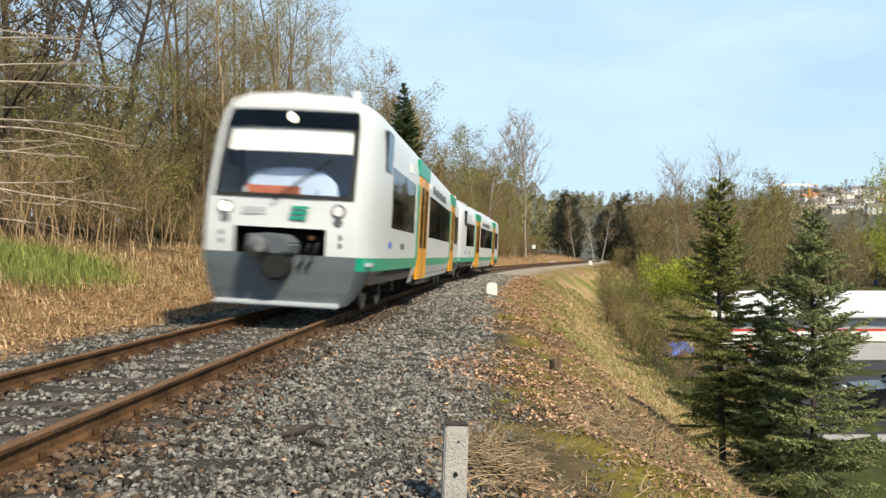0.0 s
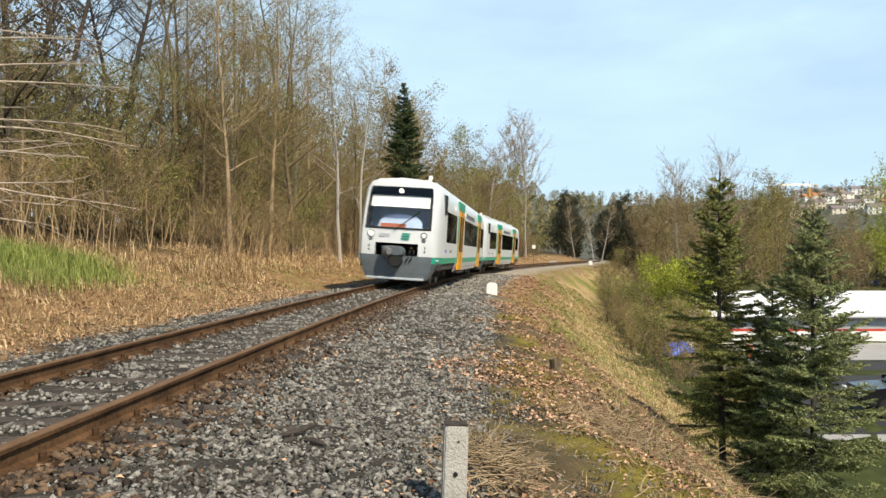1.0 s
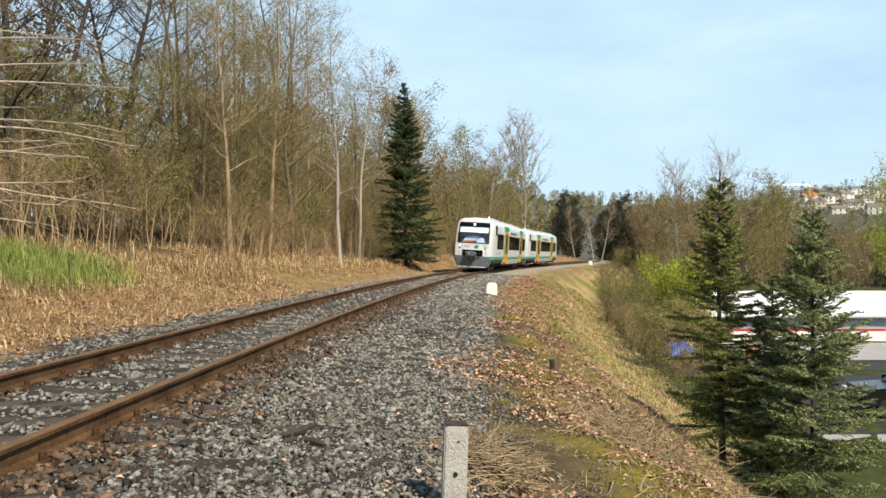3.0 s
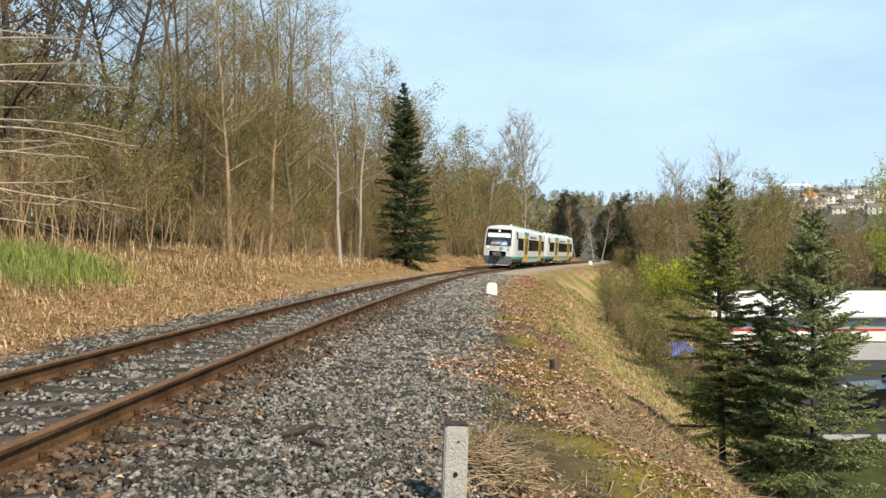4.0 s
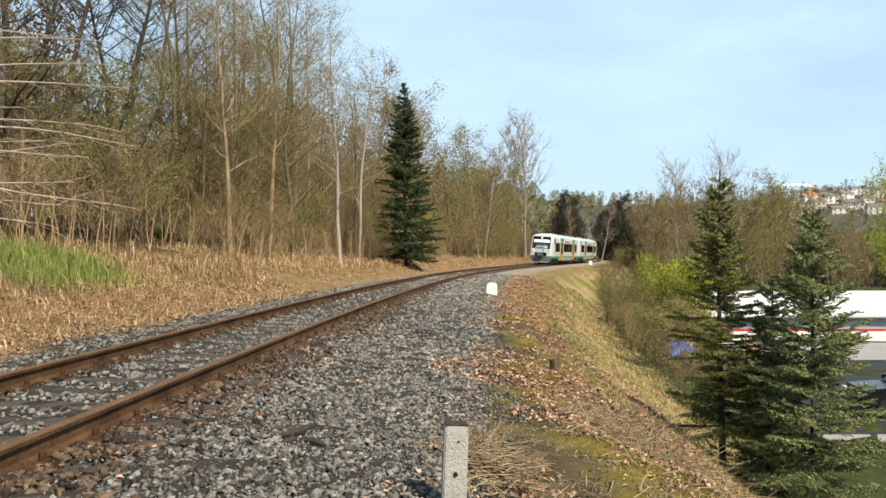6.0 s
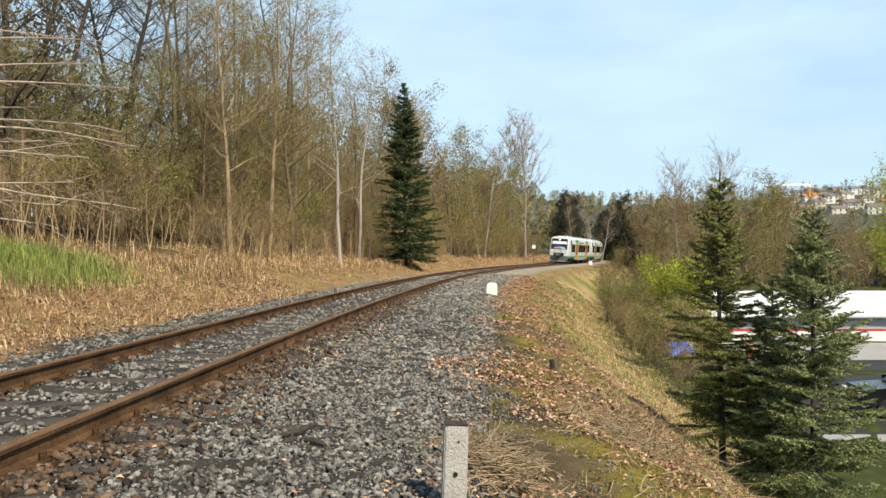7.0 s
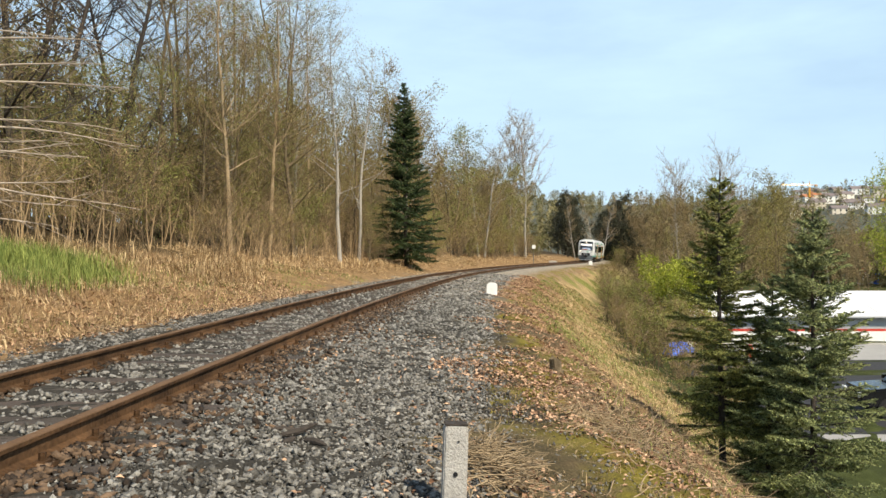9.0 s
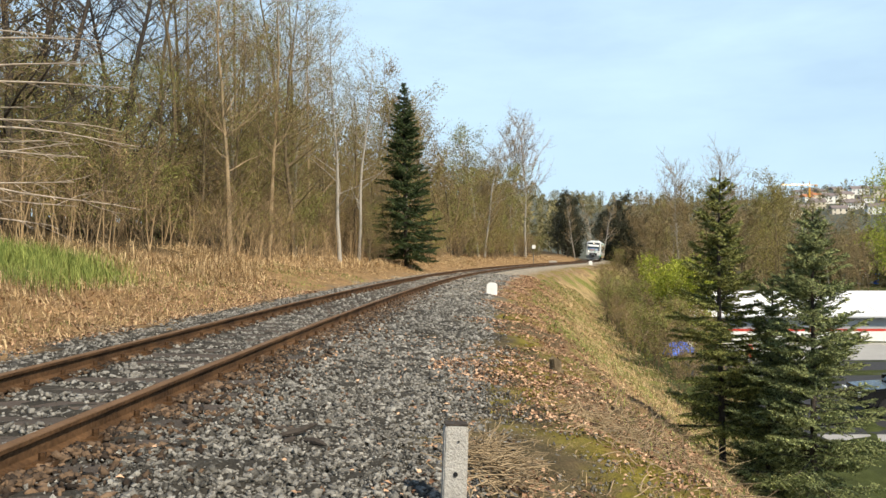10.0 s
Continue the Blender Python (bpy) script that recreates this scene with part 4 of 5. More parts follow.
# the wood where the line runs out of sight, its shade put into the leaves' colour
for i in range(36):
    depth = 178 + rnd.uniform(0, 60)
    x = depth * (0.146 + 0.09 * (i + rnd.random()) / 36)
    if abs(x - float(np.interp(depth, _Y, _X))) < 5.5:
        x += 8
    meshes, label = FAR["shade_dark"]
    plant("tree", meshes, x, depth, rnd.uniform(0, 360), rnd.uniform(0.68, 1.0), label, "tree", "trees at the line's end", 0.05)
for x, depth, size in ((27.5, 170, 0.85), (33.5, 172, 0.9), (31.0, 168, 0.8)):
    meshes, label = FAR["birch"]
    plant("tree", meshes, x, depth, rnd.uniform(0, 360), size, label, "tree", "trees at the line's end", 0.05)

# ---- trees of the valley ----
valley = [(29.5, 108, "brown", 0.9), (29, 118, "brown", 1.0), (33, 110, "olive", 0.95), (31, 112, "bare", 0.95), (38, 104, "brown", 1.05), (35.5, 106, "bare", 0.96),
          (38, 92, "olive", 0.85), (44.2, 90, "brown", 0.7), (39.2, 96, "olive", 0.95), (43.2, 108, "green", 1.0), (41, 104, "olive", 1.05), (30, 82, "brown", 0.72), (27, 92, "birch", 0.85),
          (34, 96, "birch", 0.9), (24, 78, "brown", 0.62), (41, 128, "olive", 1.15), (33, 132, "brown", 1.1), (36, 140, "green", 1.1), (37, 136, "olive", 1.05), (46, 134, "brown", 1.1),
          (31, 100, "brown", 0.95), (36, 86, "brown", 0.75), (41, 98, "olive", 0.9), (26, 102, "brown", 0.9), (40, 112, "brown", 1.1), (50, 128, "brown", 0.8),
          (58, 126, "olive", 0.62), (63, 128, "brown", 0.6), (60.2, 122, "brown", 0.85), (46, 88, "brown", 0.62), (51, 100, "brown", 0.6), (56, 110, "brown", 0.6), (62, 140, "olive", 0.62), (72, 150, "brown", 0.6), (46, 97, "bare", 0.5)]
for x, y, kind, size in valley:
    meshes, label = FAR[kind]
    plant("tree", meshes, x, y, rnd.uniform(0, 360), size * rnd.uniform(0.95, 1.05), label, "tree", "trees of the valley", 0.05)


def wood_mass(name, x, y, tall, leaf, k, rng, label, foliage="far_leaf"):
    """Many trees as one mass: a thin trunk and a loose crown each."""
    z = height(x, y)
    u = rng.random((len(x), k))
    ang = rng.uniform(0, 2 * np.pi, (len(x), k))
    rad = tall[:, None] * 0.24 * np.sin(np.pi * np.clip(0.08 + u * 0.9, 0, 1)) ** 0.7 * np.sqrt(rng.random((len(x), k)))
    pts = np.stack([x[:, None] + rad * np.cos(ang), y[:, None] + rad * np.sin(ang), z[:, None] + tall[:, None] * (0.08 + 0.92 * u)], -1).reshape(-1, 3)
    v, f = leaf_quads(pts, leaf, rng, 2.2)
    trunks = [([Vector((x[i], y[i], z[i] - 0.3)), Vector((x[i], y[i], z[i] + tall[i] * 0.95))], (tall[i] * 0.011, 0.03), 4) for i in range(len(x))]
    tv, tf = tubes(trunks)
    tf = np.array(tf)
    tf = np.concatenate([tf[:, [0, 1, 2]], tf[:, [0, 2, 3]]])
    me = fast_mesh(name, np.concatenate([v, np.array([tuple(q) for q in tv])]), np.concatenate([f, tf + len(v)]), foliage, "bark", index=np.concatenate([np.zeros(len(f)), np.ones(len(tf))]))
    tagged(new(name, me), label, "woods", kind="stuff")


def far_woods():
    """Woods too far to tell tree from tree."""
    rng = np.random.default_rng(14)
    m = 1500
    r = 150 + 800 * rng.random(m) ** 1.2
    a = rng.uniform(-0.12, 0.75, m)
    x, y = r * np.sin(a), r * np.cos(a)
    clear = (r > 430) & (r < 800) & (a > 0.37) & (rng.random(m) < 0.4)
    near_line = (np.abs(x - np.interp(y, _Y, _X)) < 9) | ((a > 0.1) & (a < 0.25) & (r < 235))
    keep = ~clear & ~near_line
    x, y = x[keep], y[keep]
    tall = rng.uniform(9, 16, len(x)) * np.where((np.arctan2(x, y) > 0.4) & (y < 420), 0.6, 1)
    wood_mass("far_woods", x, y, tall, 1.1, 70, rng, "distant olive-brown spring woods on the hillside")
    # the depth of the wood beside the line
    s, n = rng.uniform(14, 125, 390), -20 - 44 * rng.random(390)
    x, y = track_xy(s, n)
    s2, n2 = rng.uniform(190, 290, 260), 14 - 34 * rng.random(260)
    x2, y2 = track_xy(s2, n2)
    stay = (x2 > 0.15 * y2) & (x2 < 0.24 * y2) & (np.abs(x2 - np.interp(y2, _Y, _X)) > 4)
    x2, y2 = x2[stay], y2[stay]
    # this mass takes the same leaves with shade in their colour
    wood_mass("line_wood", x2, y2, rng.uniform(4, 15, len(x2)), 0.6, 150, rng, "wood at the line's end, its leaf colour darkened for shade", "shade_leaf")
    wood_mass("deep_wood", x, y, np.where(x < -0.33 * y, 0.85, 1.0) * rng.uniform(9, 16, 390), 0.3, 420, rng, "dense olive-brown depth of the wood")


far_woods()
BRIGHT = tree_meshes(41, 10, 3.0, 30, 8, 4, 6500, 0.11, "bark", "leaf_bright", low=0.15)
plant("tree", BRIGHT, 34.4, 62, 20, 1.12, "tree in bright yellow-green leaf beside the yard", "tree", "trees of the valley")
plant("tree", BRIGHT, 40.6, 72, 120, 1.15, "tree in bright yellow-green leaf beside the yard", "tree", "trees of the valley")

# ---- shrubs of the slope ----
SHRUBS = {
    "tan": (tree_meshes(51, 3.6, 1.3, 8, 6, 4, 1300, 0.075, "bark_pale", "bud", low=0.1, rise=1.0, r=0.025, stems=6), "bushy tan shrub with small olive buds"),
    "brown": (tree_meshes(52, 3.4, 1.3, 8, 6, 5, 700, 0.06, "bark", "bud_brown", low=0.1, rise=1.1, r=0.022, stems=6), "leafless brown shrub with dry twigs"),
    "bright": (tree_meshes(53, 4.2, 1.6, 8, 6, 3, 3600, 0.11, "bark", "leaf_bright", low=0.1, rise=0.8, r=0.03, stems=6), "shrub in bright yellow-green leaf"),
    "green": (tree_meshes(54, 3.2, 1.3, 8, 6, 3, 2000, 0.08, "bark", "bud_green", low=0.1, rise=0.9, r=0.025, stems=6), "shrub with fresh green leaves"),
}


def shrub(kind, s, n, size=1.0):
    meshes, label = SHRUBS[kind]
    p = beside(s, n)
    plant("shrub", meshes, p.x, p.y, rnd.uniform(0, 360), size * rnd.uniform(0.88, 1.12), label, "shrub", "shrubs of the slope", 0.05)


for s, n, kind, size in ((36, 11.2, "tan", 1.0), (39, 11.8, "brown", 1.0), (42, 10.4, "tan", 1.0), (45, 11.8, "green", 1.1), (48, 10.0, "brown", 1.0), (51, 11.6, "bright", 1.0),
                         (55, 9.6, "brown", 0.9), (58, 11.2, "green", 1.1), (62, 9.2, "green", 0.9), (66, 10.6, "green", 1.1), (70, 8.8, "brown", 0.9), (75, 9.8, "tan", 1.0),
                         (80, 8.6, "green", 0.9), (86, 9.0, "green", 1.0), (92, 8.6, "tan", 1.0), (100, 8.2, "brown", 1.0), (108, 8.0, "tan", 1.0), (118, 7.6, "tan", 1.0),
                         (128, 8.6, "brown", 1.0), (138, 8.6, "tan", 1.0), (148, 9.5, "green", 1.0), (54, 13.6, "bright", 1.15), (58, 15.2, "bright", 1.2), (60, 13.2, "bright", 1.0), (47, 12.4, "bright", 1.2), (50, 12.8, "bright", 1.25), (63, 12.6, "bright", 1.2),
                         (64, 14.6, "tan", 1.3), (70, 13.8, "tan", 1.3), (76, 13.4, "brown", 1.3), (84, 13.2, "tan", 1.3), (95, 12.4, "brown", 1.4),
                         (34, 9.8, "brown", 0.7), (142, 5.6, "tan", 1.1), (150, 5.9, "green", 1.25), (158, 6.0, "tan", 1.3), (105, 12.0, "tan", 1.4), (116, 11.4, "brown", 1.4), (128, 11.0, "tan", 1.4), (140, 11, "brown", 1.5)):
    shrub(kind, s, n + (0.7 if s < 100 else 0), size)
for i in range(16):
    shrub(("brown", "tan", "green")[i % 3], 22 + i * 2.6, 9.5 + (i * 0.7 % 1.6), 0.5 + 0.25 * (i % 3) / 2 + 0.008 * i)
# undergrowth at the wood's edge
for i in range(46):
    s = 17 + i * 1.35
    shrub(("brown", "tan", "brown", "green", "brown", "tan")[i % 6], s + rnd.uniform(-0.5, 0.5), -7.6 - rnd.uniform(0, 3.2) - (2.2 if s < 32 else 0), (0.75, 0.95, 0.8, 0.6, 0.9)[i % 5])
for i in range(70):
    s = 26 + i * 0.75
    shrub(("brown", "tan", "brown", "brown", "green")[i % 5], s + rnd.uniform(-0.6, 0.6), -8.6 - rnd.uniform(0, 5.5) - (2.0 if s < 34 else 0), (1.15, 0.9, 1.3, 1.05)[i % 4])

for i in range(34):
    s = 70 + i * 2.1
    shrub(("tan", "brown", "green", "tan", "brown")[i % 5], s, -6.3 - rnd.uniform(0, 2.2), (1.2, 1.0, 1.45, 1.1)[i % 4])

# ---- spruces on the near slope ----
near_a = spruce_meshes(61, 4.5, 1.05, 0.165, 8, 0.05, 0.032, 28, "needle", 0.14)
near_b = spruce_meshes(62, 4.6, 1.35, 0.155, 8, 0.052, 0.033, 30, "needle_blue", 0.04)
near_c = spruce_meshes(63, 3.5, 0.95, 0.16, 8, 0.055, 0.033, 28, "needle_blue", 0.06)
plant("spruce", near_a, 4.28, 12.5, 10, 1.0, "slender dark green young spruce on the embankment", "spruce", "spruces")
plant("spruce", near_b, 5.18, 11.5, 75, 1.0, "blue-green young spruce with dense low boughs", "spruce", "spruces")
plant("spruce", near_c, 5.0, 12.6, 200, 1.0, "small blue-green spruce between two taller ones", "spruce", "spruces")

# ---- the bare tree whose boughs reach in over the verge ----


def build_reaching_tree():
    x0, y0 = -9.6, 14.2
    z0 = ground_at(x0, y0)
    r = random.Random(9)
    trunk = wander(r, Vector((0, 0, -0.2)), Vector((-0.02, 0, 1)), 7.2, 9, 0.03, 0.03)
    paths = [(trunk, taper(0.12, 0.02, 10), 8)]
    fine = []
    # height over the sea of the rails, length and fall of each bough
    for z, ln, fall in ((5.23, 2.9, -0.1), (4.82, 3.9, 0.0), (4.27, 3.85, 0.03), (4.12, 4.2, 0.0), (3.68, 2.7, -0.12), (3.42, 3.8, 0.0), (3.27, 4.2, 0.0), (3.08, 2.9, -0.06),
                        (2.95, 3.7, -0.05), (2.72, 3.2, -0.04), (2.5, 4.7, -0.09), (2.33, 3.4, -0.03), (2.12, 3.2, -0.06), (1.92, 2.8, -0.08)):
        h = z - z0
        g = min(8.99, max(0.0, (h + 0.2) / 7.2 * 9))
        base = trunk[int(g)].lerp(trunk[int(g) + 1], g - int(g))
        b = wander(r, base, Vector((1, r.uniform(-0.12, 0.12), fall)), ln, 9, 0.035, -0.003)
        paths.append((b, taper(0.03, 0.006, 10), 5))
        for _ in range(9):
            j = r.randrange(3, 9)
            d = (b[j + 1] - b[j]).normalized() + Vector((r.uniform(0, 0.4), r.gauss(0, 0.5), r.gauss(0.0, 0.4)))
            t = wander(r, b[j], d, r.uniform(0.2, 0.8), 3, 0.14)
            fine.append((t, (0.009, 0.007, 0.005, 0.003), 3))
            e = wander(r, t[2], d + Vector((r.gauss(0, 0.5), 0, r.gauss(0, 0.5))), r.uniform(0.1, 0.3), 1, 0.1)
            fine.append((e, (0.005, 0.003), 3))
    top = empty("bare_tree")
    v, f = tubes(paths)
    trunk_ob = new("trunk", mesh_from("trunk", v, f, "bark_silver", smooth=True))
    v, f = tubes(fine)
    twig_ob = tagged(new("twig", mesh_from("twig", v, f, "bark_silver")), kind="stuff")
    trunk_ob.parent = twig_ob.parent = top
    top.matrix_world = Matrix.Translation((x0, y0, z0))
    tagged(top, "bare pale tree with long level boughs over the verge", "tree")


build_reaching_tree()

# ---- ground cover ----


def blades(name, x, y, tall, width, mat, label, category, rng, bend=0.5, lean=0.35, lift=0.0):
    """Bent, pointed blades standing on the ground, as one mass."""
    n = len(x)
    base = np.stack([x, y, height(x, y) - 0.02 + lift], -1)
    az = rng.uniform(0, 2 * np.pi, n)
    out = np.stack([np.cos(az), np.sin(az), np.zeros(n)], -1)
    side = np.stack([-np.sin(az + rng.normal(0, 0.7, n)), np.cos(az), np.zeros(n)], -1)
    h = (tall * rng.uniform(0.45, 1.15, n))[:, None]
    w = (width * rng.uniform(0.6, 1.3, n))[:, None]
    l1 = (lean * rng.random(n))[:, None]
    l2 = l1 + (bend * rng.random(n))[:, None]
    mid = base + out * h * 0.5 * l1 + np.array([0, 0, 1.0]) * h * 0.55 * np.clip(1 - 0.45 * l1, 0.25, 1)
    tip = base + out * h * l2 + np.array([0, 0, 1.0]) * h * np.maximum(0.12, 1 - 0.4 * l2)
    v = np.stack([base - side * w, base + side * w, mid + side * w * 0.7, mid - side * w * 0.7, tip], 1).reshape(-1, 3)
    i = (np.arange(n) * 5)[:, None]
    f = np.concatenate([i + np.array([[0, 1, 2]]), i + np.array([[0, 2, 3]]), i + np.array([[3, 2, 4]])])
    return tagged(new(name, fast_mesh(name, v, f, mat)), label, category, kind="stuff")


def ground_cover():
    rng = np.random.default_rng(8)
    # dry grass of the verge
    s = np.concatenate([rng.uniform(7, 34, 30000), rng.uniform(30, 90, 22000), rng.uniform(80, 150, 7000)])
    n = -2.75 - rng.beta(1.1, 1.5, len(s)) * 7.5
    x, y = track_xy(s, n)
    keep = (np.sin(x * 0.9 + y * 0.5) + np.sin(y * 0.7 - x * 0.3) + rng.normal(0, 0.6, len(x))) > -0.6 + 0.7 * _smooth(-5.2, -3.2, n)
    keep &= np.hypot((x + 9.6) / 2.2, (y - 18.0) / 3.6) > 0.95
    clump = 0.55 + 0.45 * np.sin(x * 1.3 + 0.7 * y) * np.sin(y * 0.9 - 0.6 * x)
    tall = (0.16 + 0.5 * _smooth(-3.2, -6.5, n)) * (0.4 + clump)
    blades("dry_grass", x[keep], y[keep], tall[keep], 0.0036 + 0.00016 * s[keep], "drygrass", "matted tan dry grass along the wood's edge", "grass", rng, 2.2, 1.5)
    # flattened straw near the rails
    s = rng.uniform(6, 26, 9000)
    n = -2.6 - rng.random(len(s)) * 3.4
    x, y = track_xy(s, n)
    blades("straw", x, y, 0.34, 0.005, "drygrass", "flattened straw and thin dead stalks", "grass", rng, 2.2, 1.6)
    # green patch by the wood
    s = rng.uniform(13, 24, 15000)
    n = -4.6 - rng.random(len(s)) * 5.0
    x, y = track_xy(s, n)
    keep = np.hypot((x + 9.6) / 2.2, (y - 18.0) / 3.6) < 1 + rng.normal(0, 0.15, len(x))
    blades("green_grass", x[keep], y[keep], 0.55, 0.007, "greengrass", "fresh green grass patch by the wood", "grass", rng, 0.6, 0.4)
    # green tufts along the ballast edge and on the slope
    s = np.concatenate([rng.uniform(9, 40, 6500), rng.uniform(5, 75, 52000)])
    n = np.concatenate([-3.1 - rng.random(6500) * 3.6, 4.8 + rng.random(52000) * 5.0])
    x, y = track_xy(s, n)
    keep = (np.sin(x * 1.3 + 1) * np.sin(y * 0.5) + rng.normal(0, 0.35, len(x))) > 0.0
    blades("slope_grass", x[keep], y[keep], 0.15, 0.004 + 0.00018 * s[keep], "greengrass", "short yellow-green grass on the slope", "grass", rng, 0.8, 0.5)
    s = rng.uniform(4, 75, 42000)
    n = 3.8 + rng.beta(1.8, 1.2, len(s)) * 6.2
    x, y = track_xy(s, n)
    blades("slope_straw", x, y, 0.05 + 0.17 * _smooth(4.8, 6.8, n), 0.0025 + 0.00014 * s, "drygrass", "short dry grass on the embankment slope", "grass", rng, 1.0, 0.6)
    s = rng.uniform(3.8, 14, 9000)
    n = 3.0 + rng.beta(1.5, 1.3, len(s)) * 4.0
    x, y = track_xy(s, n)
    blades("dead_stalks", x, y, 0.13, 0.0035, "twig", "flattened grey-brown dead stalks on the shoulder", "grass", rng, 2.4, 2.0)
    # moss and short weeds near the shoulder
    s = rng.uniform(4, 14, 16000)
    n = 3.4 + rng.random(len(s)) * 2.0
    x, y = track_xy(s, n)
    keep = (np.sin(x * 1.9 + 0.7) * np.sin(y * 0.8 + 0.4) + 0.35 + rng.normal(0, 0.2, len(x))) > 0.35
    blades("moss", x[keep], y[keep], 0.05, 0.006, "moss", "low olive moss on the shoulder", "moss", rng, 0.8, 0.6)
    # fallen leaves
    s = np.concatenate([rng.uniform(3.6, 12, 12000), rng.uniform(8, 62, 30000), rng.uniform(5, 28, 12000), rng.uniform(4, 14, 700)])
    n = np.concatenate([2.9 + rng.beta(1.6, 1.5, 12000) * 3.4, 3.3 + rng.beta(1.5, 2.2, 30000) * 4.0, -2.55 - rng.beta(1, 2, 12000) * 3.5, 0.9 + rng.random(700) * 2.4])
    x, y = track_xy(s, n)
    n = np.where(n > 3.3, n + 0.45 * np.sin(0.9 * y + 1.1) + 0.3 * np.sin(2.3 * y), n)
    x, y = track_xy(s, n)
    patch = np.sin(x * 2.1 + 0.4 * y) * np.sin(y * 1.3 - 0.5 * x) + 0.5 * np.sin(3.3 * x + 2.2 * y)
    keep = (patch + rng.normal(0, 0.5, len(x)) > -0.15) | (np.abs(n) < 2.5) | (s > 9)
    x, y, s = x[keep], y[keep], s[keep]
    m = len(x)
    c = np.stack([x, y, height(x, y) + rng.uniform(0.0, 0.035, m)], -1)
    a = rng.normal(size=(m, 3)) * np.array([1, 1, 0.35])
    a /= np.linalg.norm(a, axis=1)[:, None]
    b = np.cross(a, np.array([0, 0, 1.0]) + rng.normal(0, 0.35, (m, 3)))
    b /= np.linalg.norm(b, axis=1)[:, None]
    size = (rng.uniform(0.012, 0.028, m) * (1 + 0.025 * s))[:, None]
    fold = np.array([0, 0, 1.0]) * size * rng.uniform(-0.1, 0.5, m)[:, None]
    v = np.stack([c - a * size, c + b * size * 0.6 + fold, c + a * size, c - b * size * 0.6 + fold], 1).reshape(-1, 3)
    i = (np.arange(m) * 4)[:, None]
    f = np.concatenate([i + np.array([[0, 1, 2]]), i + np.array([[0, 2, 3]])])
    tagged(new("fallen_leaves", fast_mesh("fallen_leaves", v, f, "leaflitter")), "curled brown beech leaves on the slope", "leaves", kind="stuff")


ground_cover()


def brush():
    """Thin saplings and dead stalks under the trees."""
    rng, r = np.random.default_rng(4), random.Random(4)
    stems = []
    for _ in range(1150):
        s = r.uniform(15, 88)
        n = -6.4 - r.random() ** 1.3 * 9
        if s < 30 and n > -8.5:
            continue
        x, y = track_xy(np.array([s]), np.array([n]))
        p = Vector((x[0], y[0], ground_at(x[0], y[0]) - 0.05))
        h = r.uniform(1.0, 3.6) * (1 if n < -8 else 0.7)
        st = wander(r, p, Vector((r.gauss(0, 0.16), r.gauss(0, 0.16), 1)), h, 4, 0.07, 0.04)
        stems.append((st, taper(r.uniform(0.008, 0.022), 0.003, 5), 3))
        for _ in range(7):
            j = r.randrange(1, 4)
            d = Vector((r.gauss(0, 0.7), r.gauss(0, 0.7), r.uniform(0.2, 1.0)))
            e = wander(r, st[j].lerp(st[j + 1], r.random()), d, r.uniform(0.25, 0.9), 1, 0.1)
            stems.append((e, (0.006, 0.002), 3))
    v, f = tubes(stems)
    tagged(new("brush", mesh_from("brush", v, f, "twig")), "dense tan brush of saplings and dead stalks", "undergrowth", kind="stuff")
    # dry twigs heaped by the marker post
    sticks = []
    for _ in range(460):
        x, y = r.gauss(0.3, 0.13), r.gauss(5.6, 0.35)
        p = Vector((x, y, ground_at(x, y) + r.uniform(0, 0.16)))
        d = Vector((r.gauss(0.3, 0.6), r.gauss(-0.5, 0.6), r.uniform(-0.05, 0.35)))
        sticks.append((wander(r, p, d, r.uniform(0.1, 0.32), 3, 0.15, -0.05), (0.005, 0.004, 0.003, 0.002), 4))
    for _ in range(420):
        s, n = r.uniform(4, 15), r.uniform(4.2, 7.2)
        x, y = track_xy(np.array([s]), np.array([n]))
        p = Vector((x[0], y[0], ground_at(x[0], y[0]) + r.uniform(0.0, 0.05)))
        sticks.append((wander(r, p, Vector((r.gauss(0, 1), r.gauss(0, 1), r.uniform(-0.2, 0.3))), r.uniform(0.12, 0.5), 3, 0.15, -0.03), (0.007, 0.005, 0.004, 0.002), 4))
    # a tangle of dead brambles on the slope
    for _ in range(420):
        x, y = r.gauss(1.75, 0.3), r.gauss(8.3, 0.75)
        p = Vector((x, y, ground_at(x, y) + r.uniform(-0.02, 0.08)))
        sticks.append((wander(r, p, Vector((r.gauss(0, 0.8), r.gauss(-0.3, 0.6), r.uniform(-0.1, 0.7))), r.uniform(0.15, 0.5), 4, 0.25, -0.12), (0.006, 0.005, 0.004, 0.003, 0.002), 3))
    v, f = tubes(sticks)
    tagged(new("dry_twigs", mesh_from("dry_twigs", v, f, "bark_pale")), "heap of dry twigs and stalks beside the post", "twigs", kind="stuff")


brush()

# ---- posts and signs ----


